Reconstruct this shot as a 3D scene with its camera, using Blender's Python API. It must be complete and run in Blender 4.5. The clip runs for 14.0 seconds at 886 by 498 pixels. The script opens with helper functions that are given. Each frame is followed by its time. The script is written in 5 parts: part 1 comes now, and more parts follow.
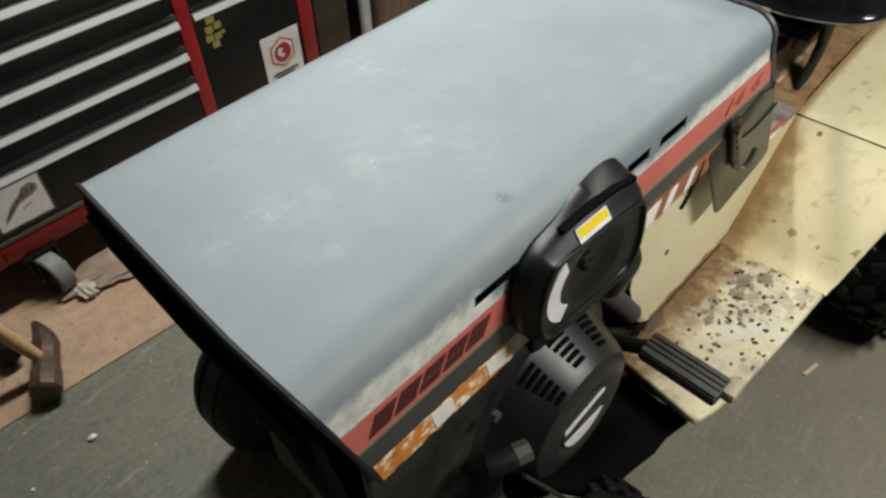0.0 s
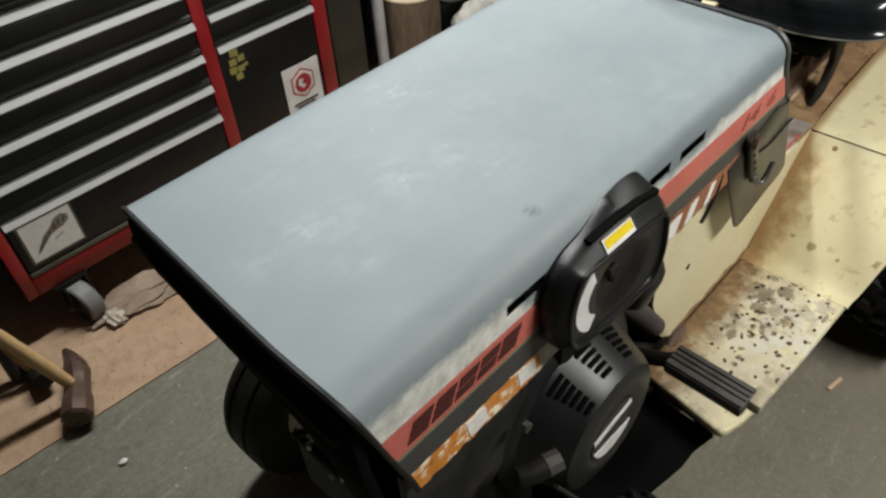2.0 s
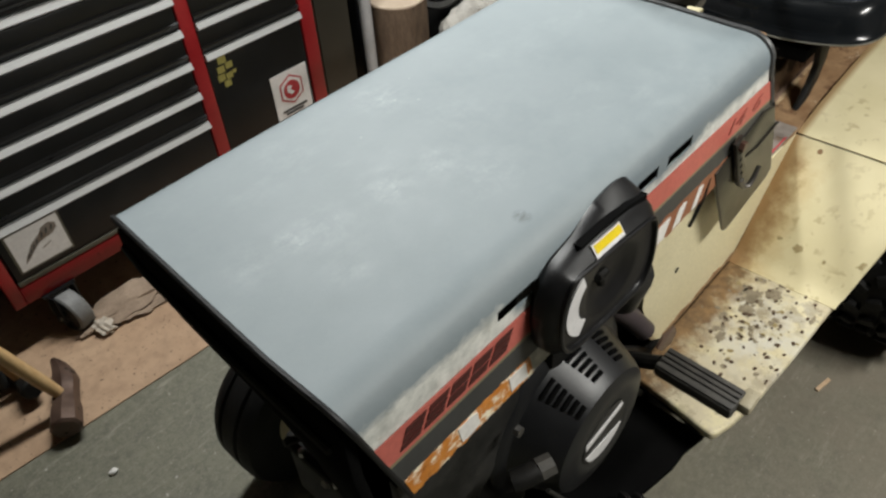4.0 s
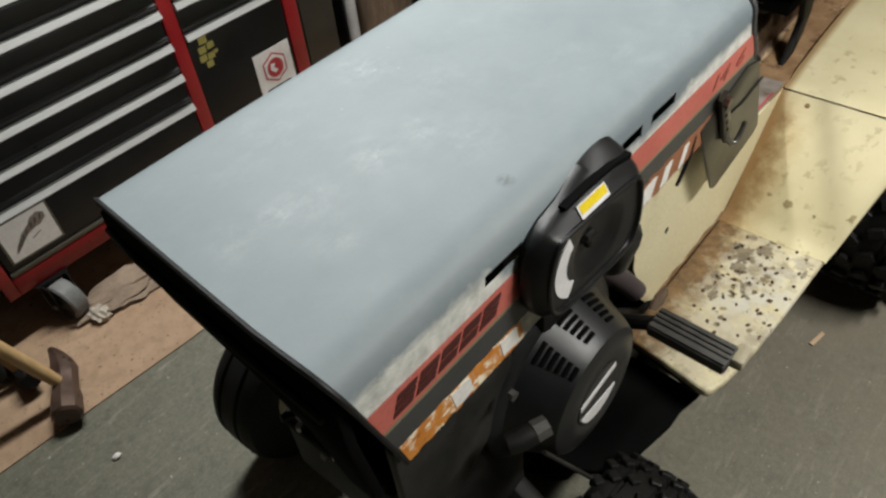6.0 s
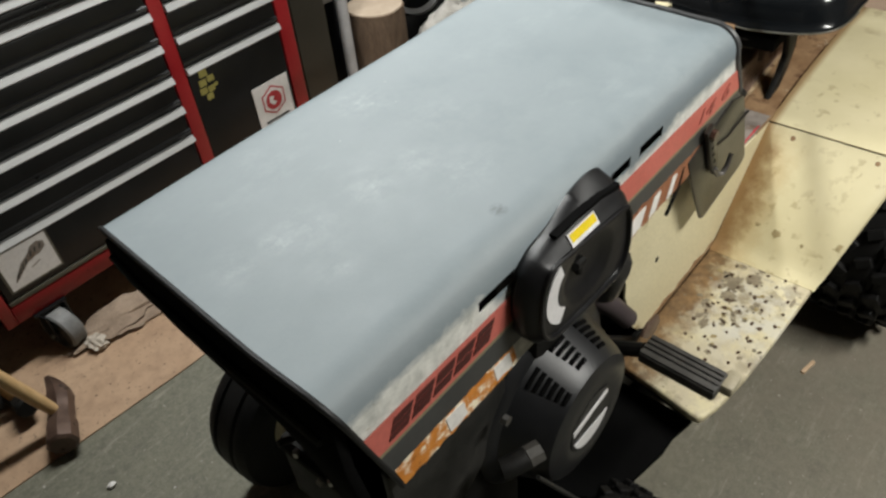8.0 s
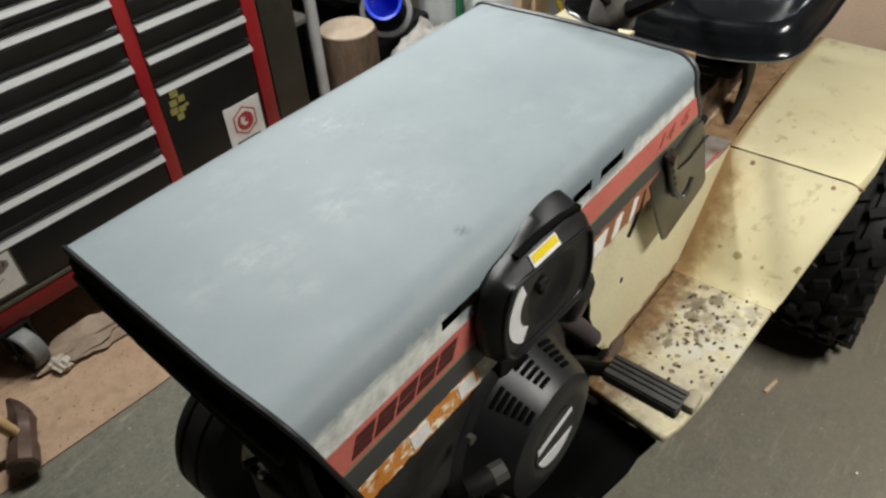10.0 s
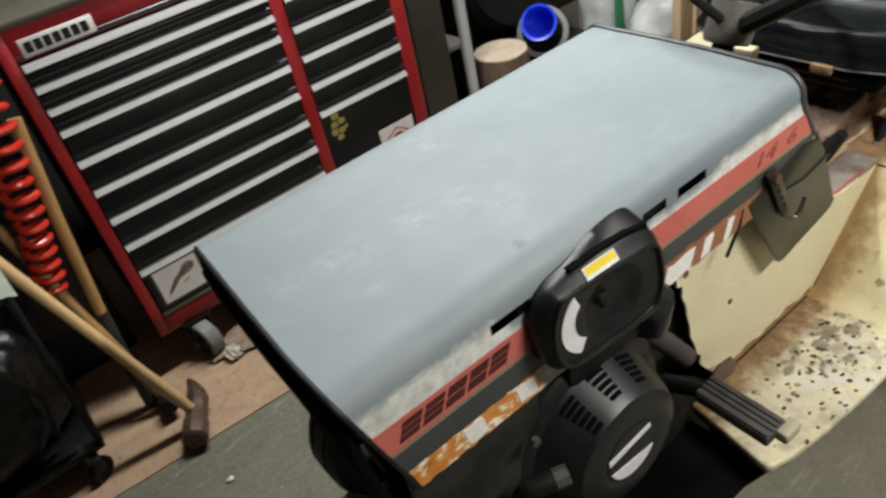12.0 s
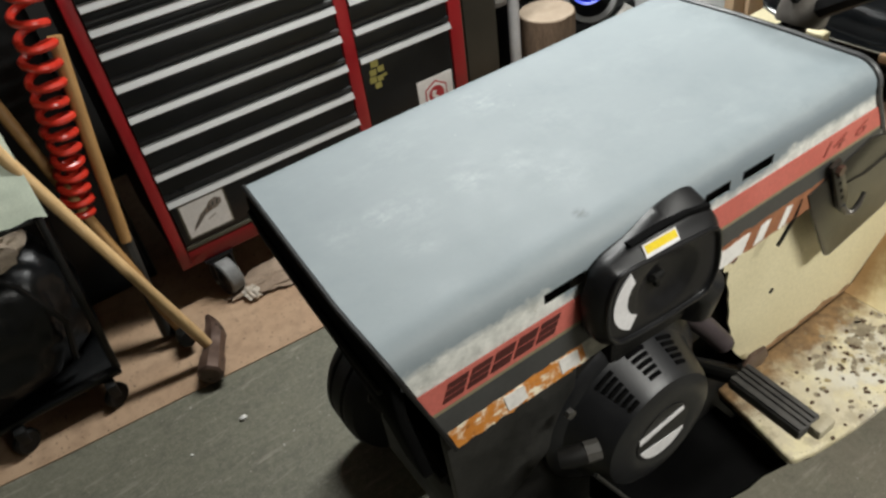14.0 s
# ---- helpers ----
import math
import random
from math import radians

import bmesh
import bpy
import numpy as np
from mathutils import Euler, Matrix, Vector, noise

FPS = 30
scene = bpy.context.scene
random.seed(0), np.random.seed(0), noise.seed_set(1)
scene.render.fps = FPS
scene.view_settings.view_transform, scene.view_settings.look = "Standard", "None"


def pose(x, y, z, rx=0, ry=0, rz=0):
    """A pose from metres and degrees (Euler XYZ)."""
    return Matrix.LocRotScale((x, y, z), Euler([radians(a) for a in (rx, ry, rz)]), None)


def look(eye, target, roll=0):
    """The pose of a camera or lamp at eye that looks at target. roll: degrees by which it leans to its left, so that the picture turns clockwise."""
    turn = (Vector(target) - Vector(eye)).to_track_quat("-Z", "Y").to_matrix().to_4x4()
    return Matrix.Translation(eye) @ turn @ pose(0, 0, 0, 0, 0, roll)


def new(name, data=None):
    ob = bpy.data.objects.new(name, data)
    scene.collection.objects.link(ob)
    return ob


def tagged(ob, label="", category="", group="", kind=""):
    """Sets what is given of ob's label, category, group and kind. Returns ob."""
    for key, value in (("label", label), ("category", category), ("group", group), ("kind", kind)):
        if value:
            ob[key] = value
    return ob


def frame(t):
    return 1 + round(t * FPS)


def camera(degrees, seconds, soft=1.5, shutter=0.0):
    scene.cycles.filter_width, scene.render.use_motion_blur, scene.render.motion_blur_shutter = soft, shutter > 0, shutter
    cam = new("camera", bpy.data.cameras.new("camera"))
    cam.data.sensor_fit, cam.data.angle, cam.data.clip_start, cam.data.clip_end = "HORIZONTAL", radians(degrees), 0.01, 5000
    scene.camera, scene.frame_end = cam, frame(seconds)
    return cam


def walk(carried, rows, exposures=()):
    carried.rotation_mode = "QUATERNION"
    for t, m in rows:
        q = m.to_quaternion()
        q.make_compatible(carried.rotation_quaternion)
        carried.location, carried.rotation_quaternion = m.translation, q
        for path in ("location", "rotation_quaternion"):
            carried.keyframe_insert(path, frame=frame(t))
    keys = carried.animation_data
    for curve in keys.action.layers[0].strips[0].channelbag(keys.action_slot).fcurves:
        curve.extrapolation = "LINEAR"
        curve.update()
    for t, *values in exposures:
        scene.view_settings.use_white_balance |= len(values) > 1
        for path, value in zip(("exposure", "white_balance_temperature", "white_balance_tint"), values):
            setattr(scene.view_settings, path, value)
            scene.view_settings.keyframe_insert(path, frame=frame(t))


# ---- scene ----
cam = camera(62.7, 14.0, soft=2.5, shutter=0.4)
METRES, EYE, TILT, LEAN, TURN = 8.0, 1.5, 0.0, 0.0, 0.0
PATH = [
    (0, (-0.178, -0.312, 1.476), (0.835, 0.678, 0.064), -2.1),
    (0.5, (-0.194, -0.315, 1.481), (0.791, 0.73, 0.089), -5.2),
    (1, (-0.206, -0.323, 1.479), (0.797, 0.691, 0.077), -4.8),
    (1.5, (-0.213, -0.331, 1.481), (0.812, 0.683, 0.095), -4.5),
    (2, (-0.214, -0.32, 1.485), (0.814, 0.733, 0.13), -4.1),
    (2.5, (-0.217, -0.319, 1.488), (0.815, 0.745, 0.145), -4.2),
    (2.7, (-0.215, -0.319, 1.488), (0.817, 0.74, 0.141), -4.1),
    (4.8, (-0.218, -0.324, 1.491), (0.845, 0.707, 0.147), -3.8),
    (5, (-0.221, -0.33, 1.497), (0.84, 0.713, 0.16), -4.1),
    (5.5, (-0.216, -0.337, 1.486), (0.842, 0.665, 0.116), -5.2),
    (6, (-0.212, -0.332, 1.48), (0.811, 0.67, 0.084), -6.3),
    (6.5, (-0.217, -0.33, 1.487), (0.821, 0.696, 0.119), -5.9),
    (7, (-0.221, -0.337, 1.487), (0.825, 0.691, 0.128), -6.2),
    (7.5, (-0.226, -0.337, 1.493), (0.833, 0.71, 0.158), -5.6),
    (8, (-0.227, -0.347, 1.495), (0.851, 0.679, 0.159), -5.7),
    (8.2, (-0.224, -0.353, 1.495), (0.852, 0.667, 0.152), -6.3),
    (10.3, (-0.228, -0.368, 1.505), (0.932, 0.633, 0.22), -3.6),
    (10.5, (-0.225, -0.381, 1.508), (0.888, 0.685, 0.233), -4.3),
    (11, (-0.168, -0.472, 1.521), (0.792, 0.701, 0.216), -6.0),
    (11.5, (-0.131, -0.52, 1.53), (0.811, 0.761, 0.317), -11.4),
    (12, (-0.166, -0.519, 1.529), (0.656, 0.851, 0.326), -13.2),
    (12.5, (-0.189, -0.509, 1.531), (0.563, 0.867, 0.289), -13.3),
    (13, (-0.192, -0.498, 1.53), (0.565, 0.864, 0.277), -12.6),
    (13.5, (-0.189, -0.49, 1.524), (0.568, 0.849, 0.245), -11.9),
    (14, (-0.203, -0.468, 1.527), (0.548, 0.864, 0.239), -8.8),
]
walk(cam, [(t, look(eye, target, roll)) for t, eye, target, roll in PATH], [(0.0, 0.0), (11.6, 0.0), (12.2, 0.11), (14.0, 0.13)])

# ---- light ----
world = bpy.data.worlds.new("World")
scene.world = world
world.use_nodes = True
world.node_tree.nodes["Background"].inputs[0].default_value = (0.9, 0.95, 1.0, 1)
world.node_tree.nodes["Background"].inputs[1].default_value = 0.006


def ceiling_lamp(x, y, z, sx, sy, watts, rz=0.0, colour=(0.985, 0.972, 0.915)):
    lamp = bpy.data.lights.new("tube_light", "AREA")
    lamp.shape, lamp.size, lamp.size_y, lamp.energy, lamp.color = "RECTANGLE", sx, sy, watts, colour
    ob = new("tube_light", lamp)
    ob.matrix_world = pose(x, y, z, 0, 0, rz)
    return ob


ceiling_lamp(1.00, -1.12, 2.12, 0.9, 0.12, 52)
ceiling_lamp(1.10, 1.24, 2.36, 1.15, 0.12, 62, colour=(0.965, 0.980, 0.955))
scene.view_settings.exposure = 0.0

# ---- materials ----


class Graph:
    """Small helper round a node tree."""

    def __init__(self, name):
        self.m = bpy.data.materials.new(name)
        self.m.use_nodes = True
        self.t = self.m.node_tree
        self.b = self.t.nodes["Principled BSDF"]
        self.co = self.t.nodes.new("ShaderNodeTexCoord").outputs["Object"]

    def node(self, kind, **values):
        n = self.t.nodes.new(kind)
        for k, v in values.items():
            n.inputs[k.replace("_", " ")].default_value = v
        return n

    def link(self, a, b):
        self.t.links.new(a, b)

    def noise(self, scale, detail=6.0, rough=0.6, stretch=None):
        n = self.node("ShaderNodeTexNoise", Scale=scale, Detail=detail, Roughness=rough)
        if stretch:
            mp = self.node("ShaderNodeMapping", Scale=stretch)
            self.link(self.co, mp.inputs[0])
            self.link(mp.outputs[0], n.inputs["Vector"])
        else:
            self.link(self.co, n.inputs["Vector"])
        return n.outputs[0]

    def ramp(self, fac, lo, hi, a=0.0, b=1.0):
        n = self.node("ShaderNodeMapRange")
        n.inputs[1].default_value, n.inputs[2].default_value = lo, hi
        n.inputs[3].default_value, n.inputs[4].default_value = a, b
        self.link(fac, n.inputs[0])
        return n.outputs[0]

    def mix(self, fac, a, b):
        n = self.t.nodes.new("ShaderNodeMix")
        n.data_type = "RGBA"
        if isinstance(fac, float):
            n.inputs[0].default_value = fac
        else:
            self.link(fac, n.inputs[0])
        for sock, v in ((n.inputs[6], a), (n.inputs[7], b)):
            if isinstance(v, tuple):
                sock.default_value = (*v, 1)
            else:
                self.link(v, sock)
        return n.outputs[2]

    def bump(self, height, strength, distance=0.002):
        n = self.node("ShaderNodeBump", Strength=strength, Distance=distance)
        self.link(height, n.inputs["Height"])
        self.link(n.outputs[0], self.b.inputs["Normal"])

    def times(self, a, b):
        n = self.t.nodes.new("ShaderNodeMath")
        n.operation = "MULTIPLY"
        self.link(a, n.inputs[0])
        self.link(b, n.inputs[1])
        return n.outputs[0]


def surface(name, dark, light, rough, metal=0.0, scale=12.0, fine=160.0, bump=0.15, stain=None, stain_scale=9.0, stain_at=0.6, stain_soft=0.06,
            gloss=0.5, stain2=None, stain2_scale=30.0, stain2_at=0.64, coat=0.0, rough_var=0.12, stretch=None, stain_rough=0.85):
    """Two-scale mottled material with optional stains that have a shape of their own."""
    g = Graph(name)
    n1, n2 = g.noise(scale, stretch=stretch), g.noise(fine, 3.0, 0.5, stretch)
    col = g.mix(g.ramp(n1, 0.3, 0.7), dark, light)
    col = g.mix(g.ramp(n2, 0.35, 0.75, 0.0, 0.35), col, tuple(0.6 * v for v in dark))
    r = g.ramp(n1, 0.3, 0.7, rough - rough_var / 2, rough + rough_var / 2)
    for s, sc, at in ((stain, stain_scale, stain_at), (stain2, stain2_scale, stain2_at)):
        if s:
            f = g.ramp(g.noise(sc, 8.0, 0.7), at, at + stain_soft)
            col = g.mix(f, col, s)
            mr = g.t.nodes.new("ShaderNodeMix")
            g.link(f, mr.inputs[0])
            g.link(r, mr.inputs[2])
            mr.inputs[3].default_value = stain_rough
            r = mr.outputs[0]
    g.link(col, g.b.inputs["Base Color"])
    g.link(r, g.b.inputs["Roughness"])
    g.b.inputs["Metallic"].default_value = metal
    g.b.inputs["Coat Weight"].default_value = coat
    g.b.inputs["Specular IOR Level"].default_value = gloss
    g.bump(n2, bump)
    return g.m


def primer():
    """Hand-rubbed grey primer: smudges, white scuffs, dark nicks, and old pale paint scraped bare along the side."""
    g = Graph("grey_primer")
    a, b, c = g.noise(4.5, 8, 0.6), g.noise(16, 8, 0.7), g.noise(320, 3, 0.5)
    col = g.mix(g.ramp(a, 0.3, 0.7), (0.200, 0.238, 0.256), (0.254, 0.294, 0.312))
    col = g.mix(g.ramp(b, 0.42, 0.75, 0, 0.3), col, (0.33, 0.37, 0.385))
    fine = g.ramp(g.noise(46, 9, 0.74, (1.0, 1.3, 1.0)), 0.42, 0.68)
    rubbed = None
    for x, y, r, amount in ((0.096, 0.214, 0.028, 1.0), (0.135, 0.205, 0.06, 0.5), (0.228, 0.198, 0.050, 0.7), (0.042, 0.216, 0.045, 0.45), (0.105, 0.130, 0.035, 0.5), (0.320, 0.130, 0.06, 0.45), (0.300, 0.185, 0.05, 0.5), (0.365, 0.348, 0.06, 0.6), (0.40, 0.24, 0.07, 0.3)):
        away = g.node("ShaderNodeVectorMath")
        away.operation = "DISTANCE"
        g.link(g.co, away.inputs[0])
        away.inputs[1].default_value = (x, y, 0.97)
        spot = g.times(g.ramp(away.outputs["Value"], 0.004, r, amount, 0.0), fine)
        if rubbed is None:
            rubbed = spot
        else:
            top_of = g.t.nodes.new("ShaderNodeMath")
            top_of.operation = "MAXIMUM"
            g.link(rubbed, top_of.inputs[0])
            g.link(spot, top_of.inputs[1])
            rubbed = top_of.outputs[0]
    wisp = g.times(g.ramp(g.noise(13, 8, 0.74, (1.0, 1.7, 1.0)), 0.50, 0.72), g.ramp(g.noise(4.2, 4, 0.6), 0.44, 0.62))
    col = g.mix(g.ramp(wisp, 0.0, 1.0, 0, 0.22), col, (0.50, 0.54, 0.55))
    col = g.mix(g.ramp(g.noise(9, 7, 0.65), 0.5, 0.72, 0, 0.35), col, (0.195, 0.228, 0.246))
    col = g.mix(g.ramp(rubbed, 0.0, 0.9, 0, 0.36), col, (0.56, 0.60, 0.61))
    col = g.mix(g.times(g.ramp(rubbed, 0.15, 0.6), g.ramp(g.noise(120, 6, 0.7), 0.52, 0.66, 0, 0.40)), col, (0.62, 0.66, 0.67))
    col = g.mix(g.ramp(g.noise(55, 8, 0.75, (1.0, 2.0, 1.0)), 0.60, 0.72, 0, 0.22), col, (0.17, 0.20, 0.215))
    col = g.mix(g.ramp(g.noise(34, 3, 0.5), 0.765, 0.80, 0, 0.8), col, (0.62, 0.65, 0.65))
    col = g.mix(g.ramp(g.noise(27, 5, 0.6, (1.0, 1.6, 1.0)), 0.745, 0.79, 0, 0.75), col, (0.13, 0.14, 0.14))
    # one greasy finger smudge
    near = g.node("ShaderNodeVectorMath")
    near.operation = "DISTANCE"
    g.link(g.co, near.inputs[0])
    near.inputs[1].default_value = (0.284, 0.047, 0.97)
    col = g.mix(g.times(g.ramp(near.outputs["Value"], 0.003, 0.013, 0.85, 0.0), g.ramp(g.noise(95, 5, 0.7, (1.0, 2.2, 1.0)), 0.38, 0.56)), col, (0.10, 0.115, 0.12))
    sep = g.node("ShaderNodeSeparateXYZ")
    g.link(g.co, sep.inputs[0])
    # shade of the rounded edge painted into the primer, weaker towards the front
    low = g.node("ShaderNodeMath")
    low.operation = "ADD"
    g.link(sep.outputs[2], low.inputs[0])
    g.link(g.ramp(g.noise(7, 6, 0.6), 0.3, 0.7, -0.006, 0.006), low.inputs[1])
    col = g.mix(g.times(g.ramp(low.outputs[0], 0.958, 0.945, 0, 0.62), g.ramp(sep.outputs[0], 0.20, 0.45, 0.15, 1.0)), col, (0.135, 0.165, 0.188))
    # height of the scraped edge along the hood: high at the front and rear, a thin line between
    line = g.t.nodes.new("ShaderNodeValToRGB")
    g.link(sep.outputs[0], line.inputs[0])
    el = line.color_ramp.elements
    el[0].position, el[0].color = 0.19, (0.95, 0.95, 0.95, 1)
    el[1].position, el[1].color = 0.60, (0.24, 0.24, 0.24, 1)
    for pos, v in ((0.22, 0.22), (0.64, 0.60)):
        e = el.new(pos)
        e.color = (v, v, v, 1)
    top = g.ramp(line.outputs[0], 0.0, 1.0, 0.897, 0.937)
    edge = g.node("ShaderNodeMath")
    edge.operation = "SUBTRACT"
    g.link(top, edge.inputs[0])
    g.link(sep.outputs[2], edge.inputs[1])
    rag = g.node("ShaderNodeMath")
    rag.operation = "ADD"
    g.link(edge.outputs[0], rag.inputs[0])
    g.link(g.ramp(g.noise(30, 8, 0.75, (1, 1, 2)), 0.25, 0.75, -0.010, 0.010), rag.inputs[1])
    old = g.mix(g.ramp(g.noise(38, 8, 0.7), 0.35, 0.65), (0.44, 0.45, 0.42), (0.80, 0.80, 0.75))
    old = g.mix(g.ramp(g.noise(60, 6, 0.7), 0.60, 0.66, 0, 0.7), old, (0.30, 0.27, 0.18))
    bare = g.ramp(rag.outputs[0], -0.005, 0.010)
    col = g.mix(bare, col, old)
    g.link(col, g.b.inputs["Base Color"])
    g.link(g.ramp(b, 0.3, 0.7, 0.52, 0.66), g.b.inputs["Roughness"])
    g.bump(c, 0.05)
    return g.m


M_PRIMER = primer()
M_ORANGE = surface("orange_stripe", (0.50, 0.115, 0.090), (0.58, 0.155, 0.122), 0.5, scale=14, bump=0.05, stain=(0.55, 0.35, 0.25), stain_scale=60, stain_at=0.72)
M_TAN = surface("tan_pinstripe", (0.20, 0.17, 0.10), (0.28, 0.24, 0.15), 0.5, scale=40)
M_CHAR = surface("charcoal_band", (0.035, 0.036, 0.036), (0.06, 0.06, 0.058), 0.5, scale=10, bump=0.05, stain=(0.12, 0.11, 0.09), stain_scale=24, stain_at=0.66)
M_RUSTBAND = surface("rusted_band", (0.52, 0.17, 0.018), (0.72, 0.29, 0.05), 0.7, scale=40, stain=(0.92, 0.82, 0.62), stain_scale=38, stain_at=0.50, stain_soft=0.10, stain2=(0.13, 0.04, 0.012), stain2_scale=60, stain2_at=0.60, bump=0.3)
M_RUSTDARK = surface("brown_rusted_band", (0.24, 0.09, 0.04), (0.36, 0.15, 0.07), 0.7, scale=35, stain=(0.12, 0.05, 0.03), stain_scale=40, stain_at=0.6, bump=0.3)
M_WHITECHIP = surface("bare_white_paint", (0.76, 0.74, 0.70), (0.88, 0.86, 0.82), 0.6, scale=60, bump=0.05)
M_LETTER = surface("dark_lettering", (0.050, 0.009, 0.008), (0.085, 0.014, 0.012), 0.5, scale=60, bump=0.02)
M_NUMERAL = surface("faded_numerals", (0.22, 0.045, 0.036), (0.36, 0.085, 0.065), 0.6, scale=70, bump=0.02)
M_BLACKTRIM = surface("black_rubber_trim", (0.006, 0.006, 0.0065), (0.014, 0.014, 0.014), 0.55, scale=40, gloss=0.35)
M_TRIMGREY = surface("dusty_grey_rubber", (0.045, 0.046, 0.048), (0.085, 0.086, 0.088), 0.45, scale=30)
M_DASH = surface("oily_dash_metal", (0.014, 0.0125, 0.0095), (0.030, 0.027, 0.021), 0.36, scale=8, stain=(0.050, 0.045, 0.036), stain_scale=10, stain_at=0.62, stain_soft=0.2, bump=0.1, gloss=0.5)
M_PLASTIC = surface("black_plastic", (0.005, 0.005, 0.0055), (0.010, 0.010, 0.011), 0.40, scale=20, fine=500, bump=0.12, gloss=0.38)
M_SHROUD = surface("charcoal_shroud", (0.008, 0.0083, 0.0092), (0.014, 0.0145, 0.016), 0.40, scale=14, fine=400, gloss=0.40, bump=0.1, stain=(0.022, 0.0225, 0.024), stain_scale=18, stain_at=0.66, stain_soft=0.2)
# Near-black made for unlit slits, also used on solid plates.
M_VOID = surface("void_black", (0.0025, 0.0025, 0.0025), (0.005, 0.005, 0.005), 0.9, scale=20, gloss=0.04)
M_GREASE = surface("greasy_cast_iron", (0.005, 0.0049, 0.0046), (0.014, 0.0132, 0.0115), 0.6, scale=22, bump=0.3, gloss=0.25)
M_DKPANEL = surface("dusty_dark_panel", (0.011, 0.011, 0.010), (0.034, 0.033, 0.030), 0.5, scale=14, bump=0.2, gloss=0.35)
M_CREAM = surface("cream_paint", (0.64, 0.575, 0.37), (0.74, 0.67, 0.45), 0.45, scale=5, bump=0.05, stain=(0.26, 0.18, 0.07), stain_scale=15, stain_at=0.69, stain2=(0.16, 0.10, 0.04), stain2_scale=44, stain2_at=0.75)
def fender_paint():
    """Cream enamel with brown drips near the inner edge and clustered spots low down."""
    g = Graph("stained_cream_paint")
    a, b = g.noise(5, 6, 0.6), g.noise(24, 8, 0.72)
    col = g.mix(g.ramp(a, 0.3, 0.7), (0.60, 0.535, 0.325), (0.71, 0.64, 0.42))
    sep = g.node("ShaderNodeSeparateXYZ")
    g.link(g.co, sep.inputs[0])
    dirt = g.node("ShaderNodeMath")
    dirt.operation = "ADD"
    g.link(g.ramp(g.noise(11, 6, 0.7), 0.3, 0.7, -0.035, 0.035), dirt.inputs[0])
    g.link(sep.outputs[1], dirt.inputs[1])
    drip = g.ramp(sep.outputs[0], 1.19, 1.25, 1.0, 0.0)
    col = g.mix(g.times(g.ramp(dirt.outputs[0], -0.075, 0.025, 0, 0.85), drip), col, (0.40, 0.26, 0.095))
    col = g.mix(g.times(g.ramp(dirt.outputs[0], -0.030, 0.025, 0, 0.9), drip), col, (0.20, 0.11, 0.04))
    col = g.mix(g.ramp(sep.outputs[1], 0.010, 0.024, 0, 0.85), col, (0.27, 0.155, 0.06))
    spots = g.ramp(g.noise(30, 4, 0.6), 0.57, 0.62)
    low = g.ramp(g.noise(6, 4, 0.6), 0.45, 0.57, 0.0, 0.4)
    col = g.mix(g.times(spots, low), col, (0.27, 0.19, 0.075))
    col = g.mix(g.ramp(g.noise(15, 3, 0.5), 0.72, 0.75, 0, 0.5), col, (0.32, 0.24, 0.11))
    g.link(col, g.b.inputs["Base Color"])
    g.link(g.ramp(b, 0.3, 0.7, 0.4, 0.6), g.b.inputs["Roughness"])
    g.bump(b, 0.06)
    return g.m


M_FENDER = fender_paint()
M_SPOT = surface("brown_grime_spots", (0.30, 0.235, 0.115), (0.42, 0.345, 0.18), 0.7, scale=50, bump=0.2)
M_WORN = surface("worn_grey_brown_tread", (0.16, 0.13, 0.088), (0.34, 0.29, 0.205), 0.7, scale=45, bump=0.3, stain=(0.62, 0.56, 0.38), stain_scale=40, stain_at=0.60)
# Tan rust, darkened to put the seat's shade on the deck strip into it.
M_DECKTAN = surface("shaded_tan_rust", (0.19, 0.10, 0.045), (0.38, 0.245, 0.13), 0.7, scale=20, bump=0.4, stain=(0.13, 0.065, 0.03), stain_scale=16, stain_at=0.53, stain_soft=0.10, stain2=(0.66, 0.56, 0.40), stain2_scale=30, stain2_at=0.62)
M_GEARDIRT = surface("caked_gear_dirt", (0.15, 0.092, 0.062), (0.38, 0.27, 0.21), 0.85, scale=24, bump=0.5, stain=(0.045, 0.028, 0.02), stain_scale=13, stain_at=0.52, stain_soft=0.05, stain2=(0.42, 0.32, 0.22), stain2_scale=38, stain2_at=0.66)
M_EXHAUST = surface("heat_blued_steel", (0.030, 0.022, 0.024), (0.060, 0.046, 0.048), 0.5, scale=20, bump=0.1)
M_RAG = surface("dirty_rag", (0.21, 0.15, 0.105), (0.40, 0.30, 0.22), 0.9, scale=16, bump=0.4)
M_YELLOWLBL = surface("yellow_warning_label", (0.75, 0.55, 0.01), (0.85, 0.65, 0.02), 0.35, scale=60, bump=0.02)
M_WHITELBL = surface("white_label", (0.70, 0.69, 0.69), (0.81, 0.80, 0.80), 0.4, scale=40, bump=0.03)
M_GREYLBL = surface("scuffed_grey_label", (0.17, 0.145, 0.125), (0.28, 0.245, 0.215), 0.6, scale=40, stain=(0.12, 0.075, 0.045), stain_scale=24, stain_at=0.54, stain_soft=0.15)
M_REDLBL = surface("red_print", (0.38, 0.025, 0.035), (0.48, 0.05, 0.06), 0.45, scale=40, bump=0.02)
M_YELLOWOLD = surface("faded_yellow_sticker", (0.33, 0.30, 0.08), (0.42, 0.38, 0.12), 0.55, scale=60)
